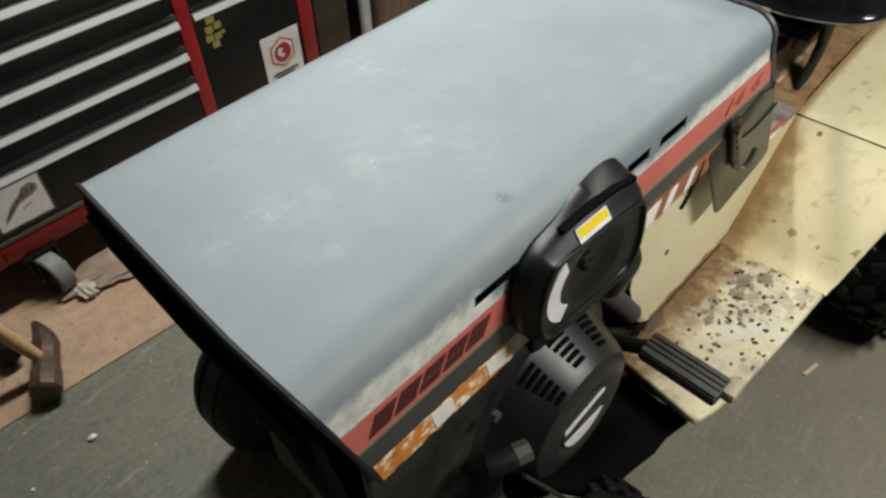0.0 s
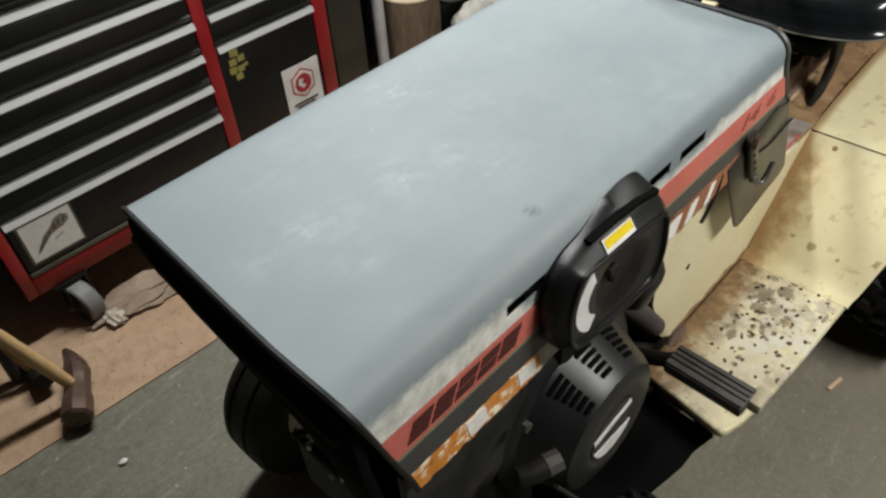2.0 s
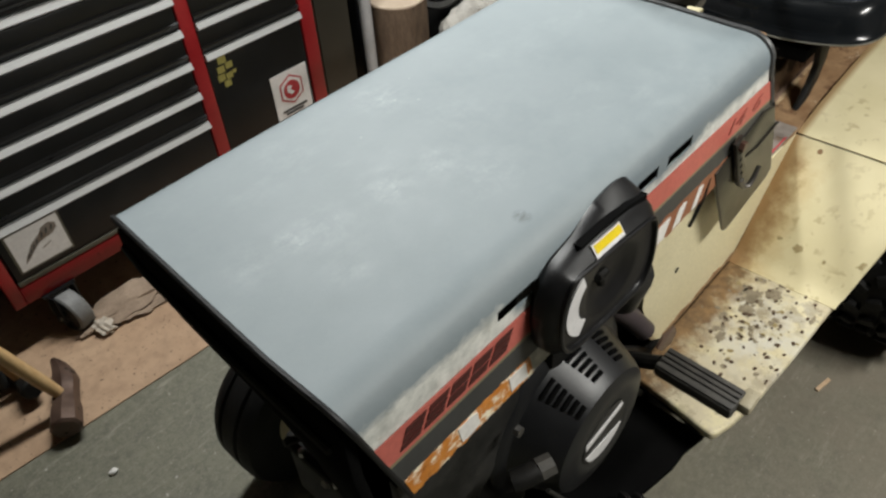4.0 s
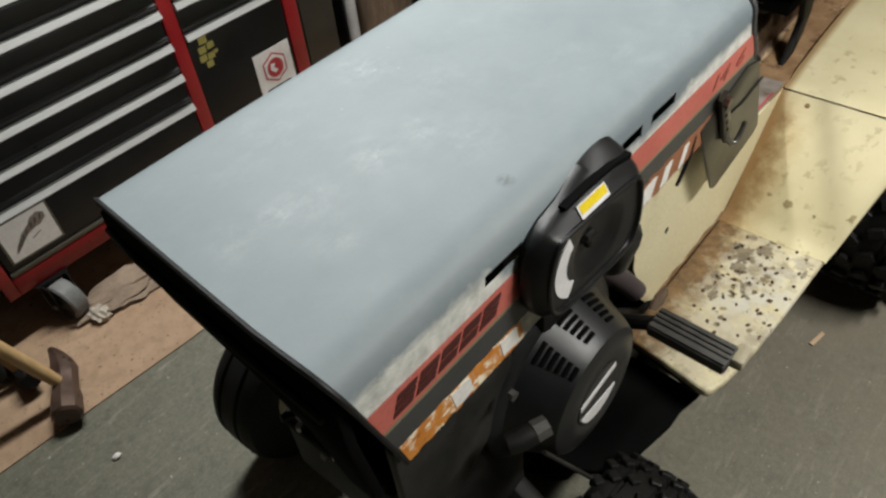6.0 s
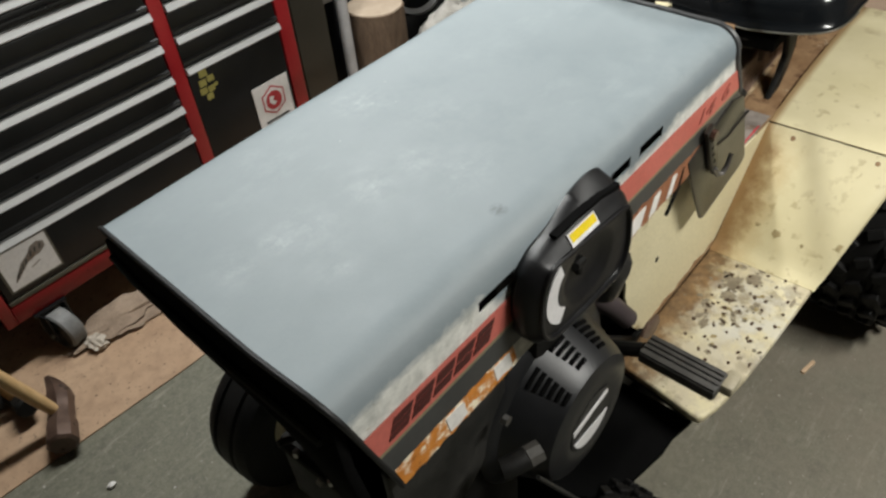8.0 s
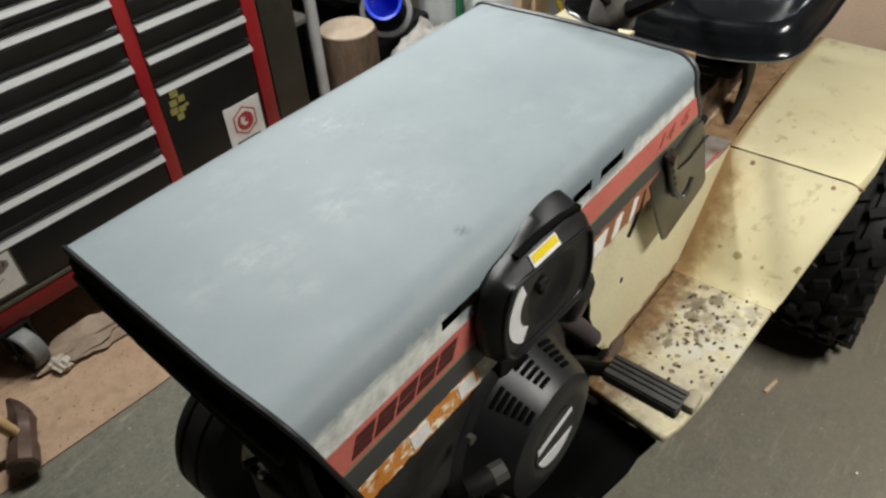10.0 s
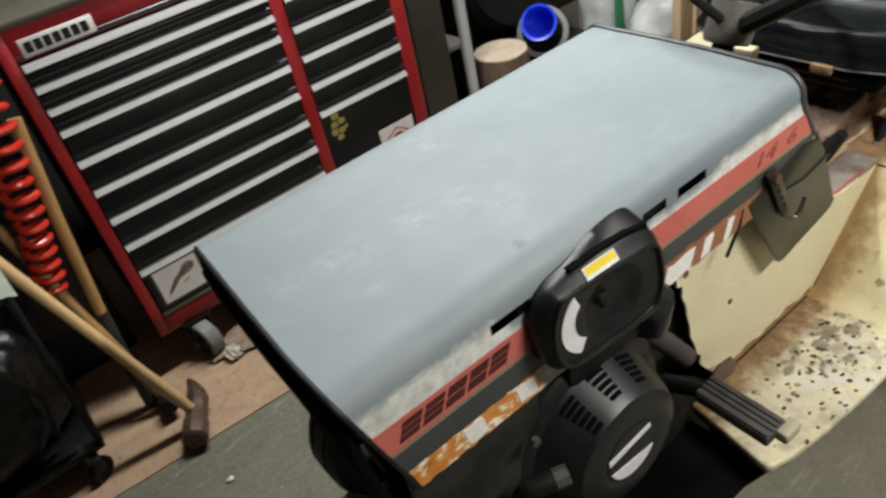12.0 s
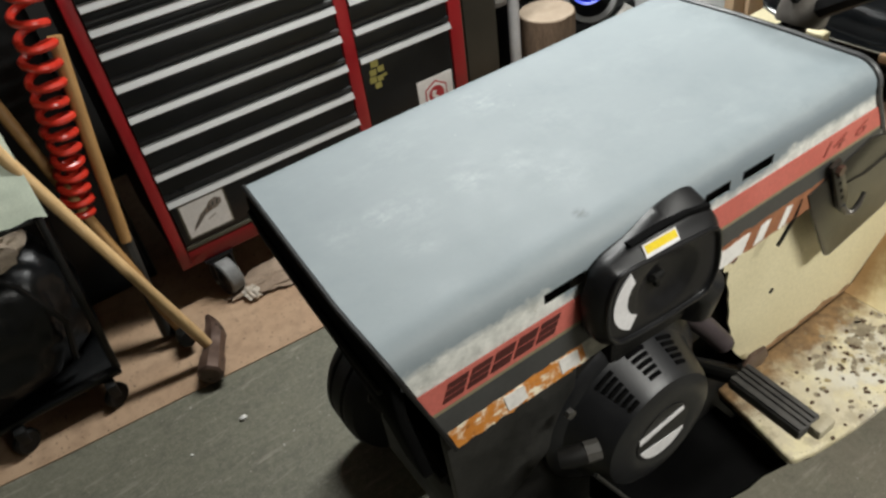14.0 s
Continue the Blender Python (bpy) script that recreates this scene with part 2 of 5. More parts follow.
M_TYRE = surface("tyre_rubber", (0.005, 0.005, 0.005), (0.011, 0.0105, 0.010), 0.55, scale=20, bump=0.35, stain=(0.07, 0.064, 0.052), stain_scale=30, stain_at=0.72, gloss=0.22)
M_COLUMN = surface("dusty_grey_column", (0.13, 0.118, 0.105), (0.20, 0.185, 0.165), 0.5, scale=14)
M_PEDAL = surface("scuffed_pedal_rubber", (0.035, 0.033, 0.030), (0.080, 0.075, 0.066), 0.65, scale=22, stain=(0.11, 0.10, 0.085), stain_scale=30, stain_at=0.6, stain_soft=0.15)
M_SEAT = surface("glossy_black_vinyl", (0.005, 0.006, 0.007), (0.009, 0.0105, 0.012), 0.20, scale=9, fine=600, bump=0.015, coat=0.15, gloss=0.4)
M_STEEL = surface("worn_steel", (0.30, 0.29, 0.28), (0.45, 0.44, 0.42), 0.4, metal=1.0, scale=30)
M_ALU = surface("brushed_aluminium_trim", (0.33, 0.33, 0.33), (0.44, 0.44, 0.435), 0.42, metal=0.25, scale=9, stretch=(0.5, 1, 20))
M_CHESTRED = surface("red_enamel", (0.29, 0.010, 0.015), (0.37, 0.017, 0.022), 0.35, scale=8, bump=0.04, stain=(0.12, 0.01, 0.012), stain_scale=12, stain_at=0.66)
M_CHESTBLK = surface("black_enamel", (0.0055, 0.006, 0.0068), (0.010, 0.0108, 0.012), 0.4, scale=8, bump=0.04, stain=(0.026, 0.025, 0.022), stain_scale=14, stain_at=0.68, stain_soft=0.15, gloss=0.35)
# Chest enamel lightened so the drawer rolls carry a highlight line.
M_CHESTROLL = surface("highlight_black_enamel", (0.009, 0.0095, 0.011), (0.016, 0.017, 0.019), 0.32, scale=8, bump=0.04)
M_OLIVE = surface("olive_dusty_metal", (0.075, 0.070, 0.052), (0.12, 0.112, 0.085), 0.5, scale=6)
M_LOCKER = surface("dark_olive_locker_paint", (0.028, 0.026, 0.020), (0.052, 0.048, 0.038), 0.5, scale=5, bump=0.06, stain=(0.016, 0.015, 0.012), stain_scale=7, stain_at=0.55, stain_soft=0.2)
M_PALEOAK = surface("hickory_handle", (0.56, 0.36, 0.165), (0.69, 0.475, 0.245), 0.45, scale=14, stretch=(6, 6, 1), stain=(0.35, 0.18, 0.06), stain_scale=12, stain_at=0.66, stain_soft=0.15)
M_OAKDARK = surface("aged_wood_handle", (0.30, 0.16, 0.055), (0.42, 0.24, 0.09), 0.55, scale=14, stretch=(6, 6, 1))
M_RUSTIRON = surface("rusty_iron", (0.080, 0.048, 0.036), (0.155, 0.100, 0.075), 0.42, metal=0.4, scale=20, bump=0.3, stain=(0.03, 0.02, 0.016), stain_scale=16, stain_at=0.6)
M_HOSE = surface("red_coil_hose", (0.44, 0.022, 0.012), (0.56, 0.036, 0.018), 0.3, scale=20, bump=0.02)
M_CLOTH = surface("pale_green_cloth", (0.50, 0.56, 0.46), (0.64, 0.70, 0.58), 0.85, scale=20, fine=400, bump=0.3)
M_BAG = surface("black_bag_plastic", (0.003, 0.0033, 0.0036), (0.006, 0.0064, 0.007), 0.36, scale=10, bump=0.3, gloss=0.3)
M_PAPER = surface("crumpled_paper", (0.42, 0.36, 0.29), (0.60, 0.54, 0.46), 0.8, scale=30, bump=0.4)
M_POLE = surface("grey_painted_pole", (0.38, 0.38, 0.39), (0.50, 0.50, 0.51), 0.5, scale=12)
M_BARK = surface("log_bark", (0.10, 0.065, 0.042), (0.20, 0.14, 0.095), 0.9, scale=12, fine=60, bump=0.8, stretch=(4, 4, 1))
M_CUTWOOD = surface("sawn_log_end", (0.38, 0.295, 0.215), (0.50, 0.405, 0.31), 0.8, scale=18, bump=0.2)
M_BLUE = surface("blue_plastic", (0.012, 0.045, 0.68), (0.018, 0.07, 0.82), 0.3, scale=20, bump=0.02)
M_WHITEBAG = surface("white_plastic_sack", (0.46, 0.47, 0.47), (0.66, 0.67, 0.66), 0.45, scale=8, bump=0.3)
M_GREEN = surface("green_print", (0.02, 0.16, 0.06), (0.03, 0.22, 0.09), 0.5, scale=30)
M_PINE = surface("pale_pine", (0.52, 0.36, 0.22), (0.64, 0.47, 0.31), 0.65, scale=10, stretch=(8, 8, 1))
M_YELLOWSTRAP = surface("yellow_strap", (0.65, 0.48, 0.02), (0.75, 0.56, 0.04), 0.5, scale=40)
M_GREYRUBBER = surface("grey_caster_tread", (0.15, 0.15, 0.148), (0.23, 0.23, 0.225), 0.6, scale=30)
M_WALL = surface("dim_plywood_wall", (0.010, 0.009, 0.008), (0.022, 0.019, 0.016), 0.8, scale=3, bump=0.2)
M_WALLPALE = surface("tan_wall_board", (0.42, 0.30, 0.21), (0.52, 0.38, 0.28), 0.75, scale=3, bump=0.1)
M_DIMBOARD = surface("low_bounce_board", (0.10, 0.085, 0.068), (0.16, 0.135, 0.11), 0.8, scale=3, bump=0.2)
M_CEIL = surface("bounce_ceiling_board", (0.40, 0.37, 0.32), (0.50, 0.46, 0.40), 0.8, scale=3)
M_DARKBROWN = surface("dark_stained_lath", (0.05, 0.025, 0.012), (0.085, 0.045, 0.02), 0.7, scale=12)
M_LAMPBODY = surface("white_lamp_housing", (0.7, 0.7, 0.7), (0.8, 0.8, 0.8), 0.5, scale=10)


def concrete():
    g = Graph("stained_concrete")
    a, b, c = g.noise(2.2, 8, 0.6), g.noise(22, 8, 0.7), g.noise(240, 3, 0.6)
    col = g.mix(g.ramp(a, 0.3, 0.7), (0.108, 0.107, 0.075), (0.164, 0.160, 0.114))
    col = g.mix(g.ramp(b, 0.35, 0.75, 0, 0.6), col, (0.10, 0.096, 0.074))
    col = g.mix(g.ramp(g.noise(60, 8, 0.8), 0.42, 0.68, 0, 0.7), col, (0.245, 0.235, 0.178))
    col = g.mix(g.ramp(c, 0.52, 0.8, 0, 0.55), col, (0.24, 0.23, 0.19))
    col = g.mix(g.ramp(g.noise(5, 6, 0.7), 0.60, 0.72, 0, 0.65), col, (0.055, 0.05, 0.042))
    col = g.mix(g.ramp(g.noise(26, 6, 0.7, (0.25, 1.6, 1)), 0.56, 0.68, 0, 0.6), col, (0.33, 0.31, 0.25))
    col = g.mix(g.ramp(g.noise(13, 8, 0.8), 0.52, 0.70, 0, 0.6), col, (0.075, 0.07, 0.055))
    col = g.mix(g.ramp(g.noise(40, 2, 0.5), 0.74, 0.77), col, (0.42, 0.40, 0.36))
    col = g.mix(g.ramp(g.noise(55, 2, 0.5), 0.76, 0.79), col, (0.03, 0.028, 0.024))
    sep = g.node("ShaderNodeSeparateXYZ")
    g.link(g.co, sep.inputs[0])
    tracked = g.times(g.ramp(sep.outputs[0], 0.4, 1.3), g.ramp(g.noise(9, 8, 0.75), 0.35, 0.6, 0.3, 0.75))
    col = g.mix(tracked, col, (0.185, 0.155, 0.118))
    col = g.mix(g.ramp(g.noise(85, 3, 0.6), 0.66, 0.72, 0, 0.75), col, (0.40, 0.37, 0.31))
    g.link(col, g.b.inputs["Base Color"])
    g.link(g.ramp(a, 0.3, 0.7, 0.5, 0.75), g.b.inputs["Roughness"])
    g.bump(c, 0.35)
    return g.m


def footboard_paint():
    """Cream steel worn to grey on the tread, with rust along the inner edge."""
    g = Graph("worn_cream_footboard")
    a, b = g.noise(9, 8, 0.7), g.noise(26, 8, 0.75)
    col = g.mix(g.ramp(a, 0.3, 0.7), (0.60, 0.535, 0.325), (0.71, 0.64, 0.42))
    col = g.mix(g.ramp(a, 0.47, 0.56, 0, 0.85), col, (0.52, 0.46, 0.33))
    col = g.mix(g.times(g.ramp(b, 0.47, 0.53), g.ramp(g.noise(6.5, 5, 0.6), 0.44, 0.58, 0.1, 0.75)), col, (0.27, 0.225, 0.155))
    col = g.mix(g.ramp(g.noise(70, 6, 0.7), 0.62, 0.66), col, (0.10, 0.07, 0.04))
    trod = g.node("ShaderNodeVectorMath")
    trod.operation = "DISTANCE"
    g.link(g.co, trod.inputs[0])
    trod.inputs[1].default_value = (0.88, -0.10, 0.37)
    col = g.mix(g.times(g.ramp(trod.outputs["Value"], 0.05, 0.17, 1.0, 0.0), g.ramp(g.noise(20, 8, 0.7), 0.40, 0.56, 0.0, 0.75)), col, (0.62, 0.61, 0.56))
    sep = g.node("ShaderNodeSeparateXYZ")
    g.link(g.co, sep.inputs[0])
    jag = g.node("ShaderNodeMath")
    jag.operation = "ADD"
    g.link(sep.outputs[1], jag.inputs[0])
    g.link(g.ramp(b, 0.2, 0.8, -0.05, 0.05), jag.inputs[1])
    rust = g.mix(g.ramp(g.noise(34, 8, 0.75), 0.35, 0.62), (0.085, 0.044, 0.018), (0.25, 0.145, 0.06))
    col = g.mix(g.ramp(jag.outputs[0], -0.060, 0.000, 0, 0.95), col, rust)
    g.link(col, g.b.inputs["Base Color"])
    g.link(g.ramp(b, 0.3, 0.7, 0.4, 0.75), g.b.inputs["Roughness"])
    g.bump(b, 0.25)
    return g.m


def rusty_deck():
    g = Graph("rusty_cream_deck")
    a, b = g.noise(7, 8, 0.7), g.noise(30, 8, 0.75)
    col = g.mix(g.ramp(a, 0.35, 0.65), (0.32, 0.19, 0.095), (0.58, 0.45, 0.28))
    col = g.mix(g.ramp(b, 0.5, 0.6), col, (0.12, 0.06, 0.035))
    col = g.mix(g.ramp(g.noise(18, 8, 0.7), 0.6, 0.66), col, (0.40, 0.30, 0.24))
    g.link(col, g.b.inputs["Base Color"])
    g.b.inputs["Roughness"].default_value = 0.75
    g.bump(b, 0.5, 0.004)
    return g.m


def brown_slab():
    """Tan, foot-worn floor sheet."""
    g = Graph("tan_floor_sheet")
    a, b = g.noise(3, 8, 0.6), g.noise(18, 8, 0.7)
    col = g.mix(g.ramp(a, 0.3, 0.7), (0.38, 0.245, 0.15), (0.50, 0.345, 0.225))
    col = g.mix(g.ramp(b, 0.45, 0.8, 0, 0.6), col, (0.17, 0.10, 0.06))
    col = g.mix(g.ramp(g.noise(120, 3, 0.5), 0.66, 0.7), col, (0.08, 0.05, 0.03))
    g.link(col, g.b.inputs["Base Color"])
    g.b.inputs["Roughness"].default_value = 0.65
    g.bump(b, 0.2)
    return g.m


M_FLOOR, M_FOOT, M_DECK, M_TANFLOOR = concrete(), footboard_paint(), rusty_deck(), brown_slab()

# ---- building helpers ----


def thing(name, at, label, category, group="", kind=""):
    ob = new(name)
    ob.location = at
    ob.empty_display_size = 0.05
    tagged(ob, label, category, group, kind)
    bpy.context.view_layer.update()
    return ob


def finish(bm, name, material, smooth=35.0):
    bmesh.ops.recalc_face_normals(bm, faces=bm.faces)
    me = bpy.data.meshes.new(name)
    bm.to_mesh(me)
    bm.free()
    me.materials.append(material)
    if smooth:
        for p in me.polygons:
            p.use_smooth = True
        me.set_sharp_from_angle(angle=radians(smooth))
    return me


def base_of(ob):
    m = Matrix.Translation(ob.location)
    return base_of(ob.parent) @ ob.matrix_parent_inverse @ m if ob.parent else m


def part(name, bm, material, parent, label="", smooth=35.0):
    """Links a bmesh, built in world places, as one mesh under a thing or a part."""
    ob = new(name, finish(bm, name, material, smooth))
    ob.parent = parent
    ob.matrix_parent_inverse = base_of(parent).inverted()
    if label:
        ob["label"] = label
    return ob


def solid(name, bm, material, label, category, group="", kind="", smooth=35.0):
    """A thing that is one mesh."""
    return tagged(new(name, finish(bm, name, material, smooth)), label, category, group, kind)


def box(lo, hi, bevel=0.0, segs=2, bm=None, m=None):
    out = bm or bmesh.new()
    b = bmesh.new() if bevel else out
    c, s = [(p + q) / 2 for p, q in zip(lo, hi)], [abs(q - p) for p, q in zip(lo, hi)]
    made = bmesh.ops.create_cube(b, size=1.0, matrix=Matrix.LocRotScale(c, None, s))
    if bevel:
        bmesh.ops.bevel(b, geom=b.edges[:], offset=bevel, segments=segs, affect="EDGES", profile=0.5, clamp_overlap=True)
        verts = merge(out, b, m)
    else:
        verts = made["verts"]
        if m:
            bmesh.ops.transform(out, matrix=m, verts=verts)
    return out


def merge(out, b, m=None):
    table = {v: out.verts.new(m @ v.co if m else v.co) for v in b.verts}
    for f in b.faces:
        out.faces.new([table[v] for v in f.verts])
    b.free()
    return list(table.values())


def tube(points, radius, bm=None, seg=10, caps=True, closed=False):
    """A round bar swept along points; radius a number or one a point."""
    out = bm or bmesh.new()
    pts = [Vector(p) for p in points]
    n = len(pts)
    rad = radius if isinstance(radius, (list, tuple)) else [radius] * n
    rings, side = [], None
    for i, p in enumerate(pts):
        a, b = (pts[(i - 1) % n], pts[(i + 1) % n]) if closed else (pts[max(i - 1, 0)], pts[min(i + 1, n - 1)])
        d = (b - a).normalized()
        if side is None:
            side = d.orthogonal().normalized()
        side = (side - d * side.dot(d)).normalized()
        up = d.cross(side)
        rings.append([out.verts.new(p + rad[i] * (math.cos(2 * math.pi * k / seg) * side + math.sin(2 * math.pi * k / seg) * up)) for k in range(seg)])
    for i in range(n if closed else n - 1):
        r, s = rings[i], rings[(i + 1) % n]
        for k in range(seg):
            out.faces.new((r[k], r[(k + 1) % seg], s[(k + 1) % seg], s[k]))
    if caps and not closed:
        out.faces.new(rings[0][::-1])
        out.faces.new(rings[-1])
    return out


def prism(outline, axis, lo, hi, bevel=0.0, bm=None, segs=2):
    """A flat outline of (u, v) pairs made solid along an axis from lo to hi. axis y: u is x, v is z; z: x, y; x: y, z."""
    put = {"y": lambda u, v, w: (u, w, v), "z": lambda u, v, w: (u, v, w), "x": lambda u, v, w: (w, u, v)}[axis]
    b = bmesh.new()
    near = [b.verts.new(put(u, v, lo)) for u, v in outline]
    far = [b.verts.new(put(u, v, hi)) for u, v in outline]
    n = len(outline)
    b.faces.new(near)
    b.faces.new(far[::-1])
    for i in range(n):
        b.faces.new((near[i], far[i], far[(i + 1) % n], near[(i + 1) % n]))
    bmesh.ops.recalc_face_normals(b, faces=b.faces)
    if bevel:
        bmesh.ops.bevel(b, geom=b.edges[:], offset=bevel, segments=segs, affect="EDGES", profile=0.5, clamp_overlap=True)
    if bm is None:
        return b
    merge(bm, b)
    return bm


def loft(rows, axis_y, bevel=0.0, segs=2):
    """Joins equal outlines of (x, z), one at each y, into one closed solid."""
    b = bmesh.new()
    rings = [[b.verts.new((x, y, z)) for x, z in row] for y, row in zip(axis_y, rows)]
    n = len(rings[0])
    for p, q in zip(rings, rings[1:]):
        for k in range(n):
            b.faces.new((p[k], q[k], q[(k + 1) % n], p[(k + 1) % n]))
    b.faces.new(rings[0])
    b.faces.new(rings[-1][::-1])
    bmesh.ops.recalc_face_normals(b, faces=b.faces)
    if bevel:
        bmesh.ops.bevel(b, geom=[e for e in b.edges if e.calc_face_angle(0) > 0.7], offset=bevel, segments=segs, affect="EDGES", profile=0.5, clamp_overlap=True)
    return b


def lathe(profile, m, seg=40, bm=None, caps=True):
    """Turns (radius, height) pairs round z, then places them by m."""
    out = bm or bmesh.new()
    rings = []
    for r, h in profile:
        if r < 1e-6:
            rings.append([out.verts.new(m @ Vector((0, 0, h)))])
        else:
            rings.append([out.verts.new(m @ Vector((r * math.cos(2 * math.pi * k / seg), r * math.sin(2 * math.pi * k / seg), h))) for k in range(seg)])
    for a, b in zip(rings, rings[1:]):
        for k in range(seg):
            f = [a[k % len(a)], a[(k + 1) % len(a)], b[(k + 1) % len(b)], b[k % len(b)]]
            f = list(dict.fromkeys(f))
            if len(f) > 2:
                out.faces.new(f)
    if caps:
        for ring in (rings[0], rings[-1]):
            if len(ring) > 2:
                out.faces.new(ring)
    return out


def rounded(x0, y0, x1, y1, r, n=5):
    out = []
    for cx, cy, a0 in ((x1 - r, y1 - r, 0), (x0 + r, y1 - r, 90), (x0 + r, y0 + r, 180), (x1 - r, y0 + r, 270)):
        for k in range(n + 1):
            a = radians(a0 + 90 * k / n)
            out.append((cx + r * math.cos(a), cy + r * math.sin(a)))
    return out


def arc(cx, cy, r, a0, a1, n):
    return [(cx + r * math.cos(radians(a0 + (a1 - a0) * k / n)), cy + r * math.sin(radians(a0 + (a1 - a0) * k / n))) for k in range(n + 1)]


def softened(outline, rounds=2):
    """Cuts the corners of a closed outline."""
    for _ in range(rounds):
        out = []
        for (ax, ay), (bx, by) in zip(outline, outline[1:] + outline[:1]):
            out += [(0.75 * ax + 0.25 * bx, 0.75 * ay + 0.25 * by), (0.25 * ax + 0.75 * bx, 0.25 * ay + 0.75 * by)]
        outline = out
    return outline


AXLE = Matrix.Rotation(radians(90), 4, "X")  # turns z into -y


def at_axle(x, y, z):
    return Matrix.Translation((x, y, z)) @ AXLE

# ---- the room ----
solid("floor", box((-3.2, -3.2, -0.06), (5.2, 3.0, 0.0)), M_FLOOR, "stained grey concrete garage floor", "floor", kind="structure")
solid("floor_sheet", prism([(-2.4, 1.30), (-0.55, 1.112), (0.2, 1.062), (1.5, 1.04), (1.5, 2.38), (-2.4, 2.38)], "z", 0.0005, 0.004), M_TANFLOOR, "tan worn floor sheet under the tool chest", "floor sheet", kind="structure")
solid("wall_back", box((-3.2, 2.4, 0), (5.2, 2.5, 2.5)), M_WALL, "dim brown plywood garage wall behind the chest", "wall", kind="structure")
# Left and front walls and the ceiling are unseen; their tones steer bounce light.
solid("wall_left", box((-3.3, -3.2, 0), (-3.2, 2.5, 2.5)), M_WALL, "unseen dark brown side wall that keeps bounce light low", "wall", kind="structure")
solid("wall_right", box((5.2, -3.2, 0), (5.3, 2.5, 2.5)), M_WALLPALE, "tan boarded garage wall behind the seat", "wall", kind="structure")
solid("wall_front", box((-3.2, -3.3, 0), (5.2, -3.2, 2.5)), M_DIMBOARD, "unseen brown garage wall, toned down to limit bounce light", "wall", kind="structure")
solid("ceiling", box((-3.2, -3.2, 2.5), (5.2, 2.4, 2.58)), M_CEIL, "unseen board ceiling, tone set for bounce light", "ceiling", kind="structure")


def lamp_fixture(x, y, z):
    """A tube lamp housing whose back is at height z, on two rods where it hangs below the ceiling."""
    t = thing("ceiling_light", (x, y, z), "white tube lamp housing hung from the ceiling" if z < 2.49 else "white tube lamp housing on the ceiling", "ceiling light", "tube lamps")
    part("housing", prism([(y - 0.09, z), (y - 0.05, z - 0.10), (y + 0.05, z - 0.10), (y + 0.09, z)], "x", x - 0.62, x + 0.62), M_LAMPBODY, t)
    if z < 2.49:
        for dx in (-0.45, 0.45):
            part("hanging_rod", tube([(x + dx, y, z), (x + dx, y, 2.5)], 0.006, seg=8), M_LAMPBODY, t)


lamp_fixture(1.00, -1.12, 2.26)
lamp_fixture(1.10, 1.24, 2.50)

# ---- garden tractor ----
tractor = thing("garden_tractor", (0.6, 0.225, 0.0), "old garden tractor with grey primed hood and cream rusty body", "tractor")
W = 0.45  # hood width


def hood_front(y, z):
    """The hood's front edge: it slants back going down, and runs slightly askew across the width."""
    return 0.30 * (0.888 - z) + 0.018 * min(1.0, max(0.0, (y - 0.10) / 0.34))


def hood_rear(z):
    return 0.841 + 0.60 * max(0.0, 0.925 - z)


def hood_profile():
    top = 0.970
    side = [(0.0, 0.765), (0.0, 0.80), (0.0, 0.843), (0.0, 0.851), (0.0, 0.897), (0.0, 0.912), (0.0, 0.930)]
    near = [(0.0006, 0.9375), (0.003, 0.9460), (0.0075, 0.9535), (0.0140, 0.9600), (0.0225, 0.9652), (0.0330, 0.9687), (0.0460, 0.9700)]
    mid = [(0.07 + 0.30 * k / 8, top + 0.003 * math.sin(math.pi * k / 8)) for k in range(9)]
    far = [(W - 0.034 + 0.030 * math.sin(t), top - 0.026 + 0.026 * math.cos(t)) for t in (0.0, 0.4, 0.8, 1.2, 1.57)]
    return side + near + mid + [(0.395, top)] + far + [(W - 0.004, z) for z in (0.93, 0.897, 0.85, 0.80, 0.765)]


def hood_mesh():
    prof = hood_profile()
    xs = [0.0, 0.03, 0.06, 0.12, 0.184, 0.250, 0.30, 0.36, 0.42, 0.461, 0.511, 0.536, 0.600, 0.66, 0.72, 0.78, 0.82, 0.868]
    bm = bmesh.new()
    grid = []
    for x in xs:
        row = []
        for y, z in prof:
            dent = 0.0022 * noise.noise((4 * x, 4 * y, 1.3)) if z > 0.96 else 0.0
            px = x + hood_front(y, z) * max(0.0, 1 - x / 0.12)
            if x > 0.78:
                px = 0.78 + (x - 0.78) / 0.088 * (hood_rear(z) - 0.78)
            py = y - (0.006 + 0.007 * max(0.0, 1 - x / 0.8)) * min(1.0, max(0.0, (y - 0.2) / 0.24))
            row.append(bm.verts.new((px, py, z + dent)))
        grid.append(row)
    gaps = {(0.184, 0.912), (0.461, 0.912), (0.536, 0.912)}
    for i in range(len(xs) - 1):
        for j in range(len(prof) - 1):
            y, z = prof[j]
            if y == 0.0 and (xs[i], z) in gaps:
                continue
            bm.faces.new((grid[i][j], grid[i + 1][j], grid[i + 1][j + 1], grid[i][j + 1]))
    bmesh.ops.recalc_face_normals(bm, faces=bm.faces)
    bmesh.ops.solidify(bm, geom=bm.faces[:], thickness=0.002)
    return bm


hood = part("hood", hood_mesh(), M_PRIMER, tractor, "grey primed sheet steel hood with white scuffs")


def decal(name, x0, x1, z0, z1, material, parent, y=-0.0015, label="", slant=0.0):
    return part(name, prism([(x0, z0), (x1, z0), (x1 + slant, z1), (x0 + slant, z1)], "y", y, y + 0.0012), material, parent, label)


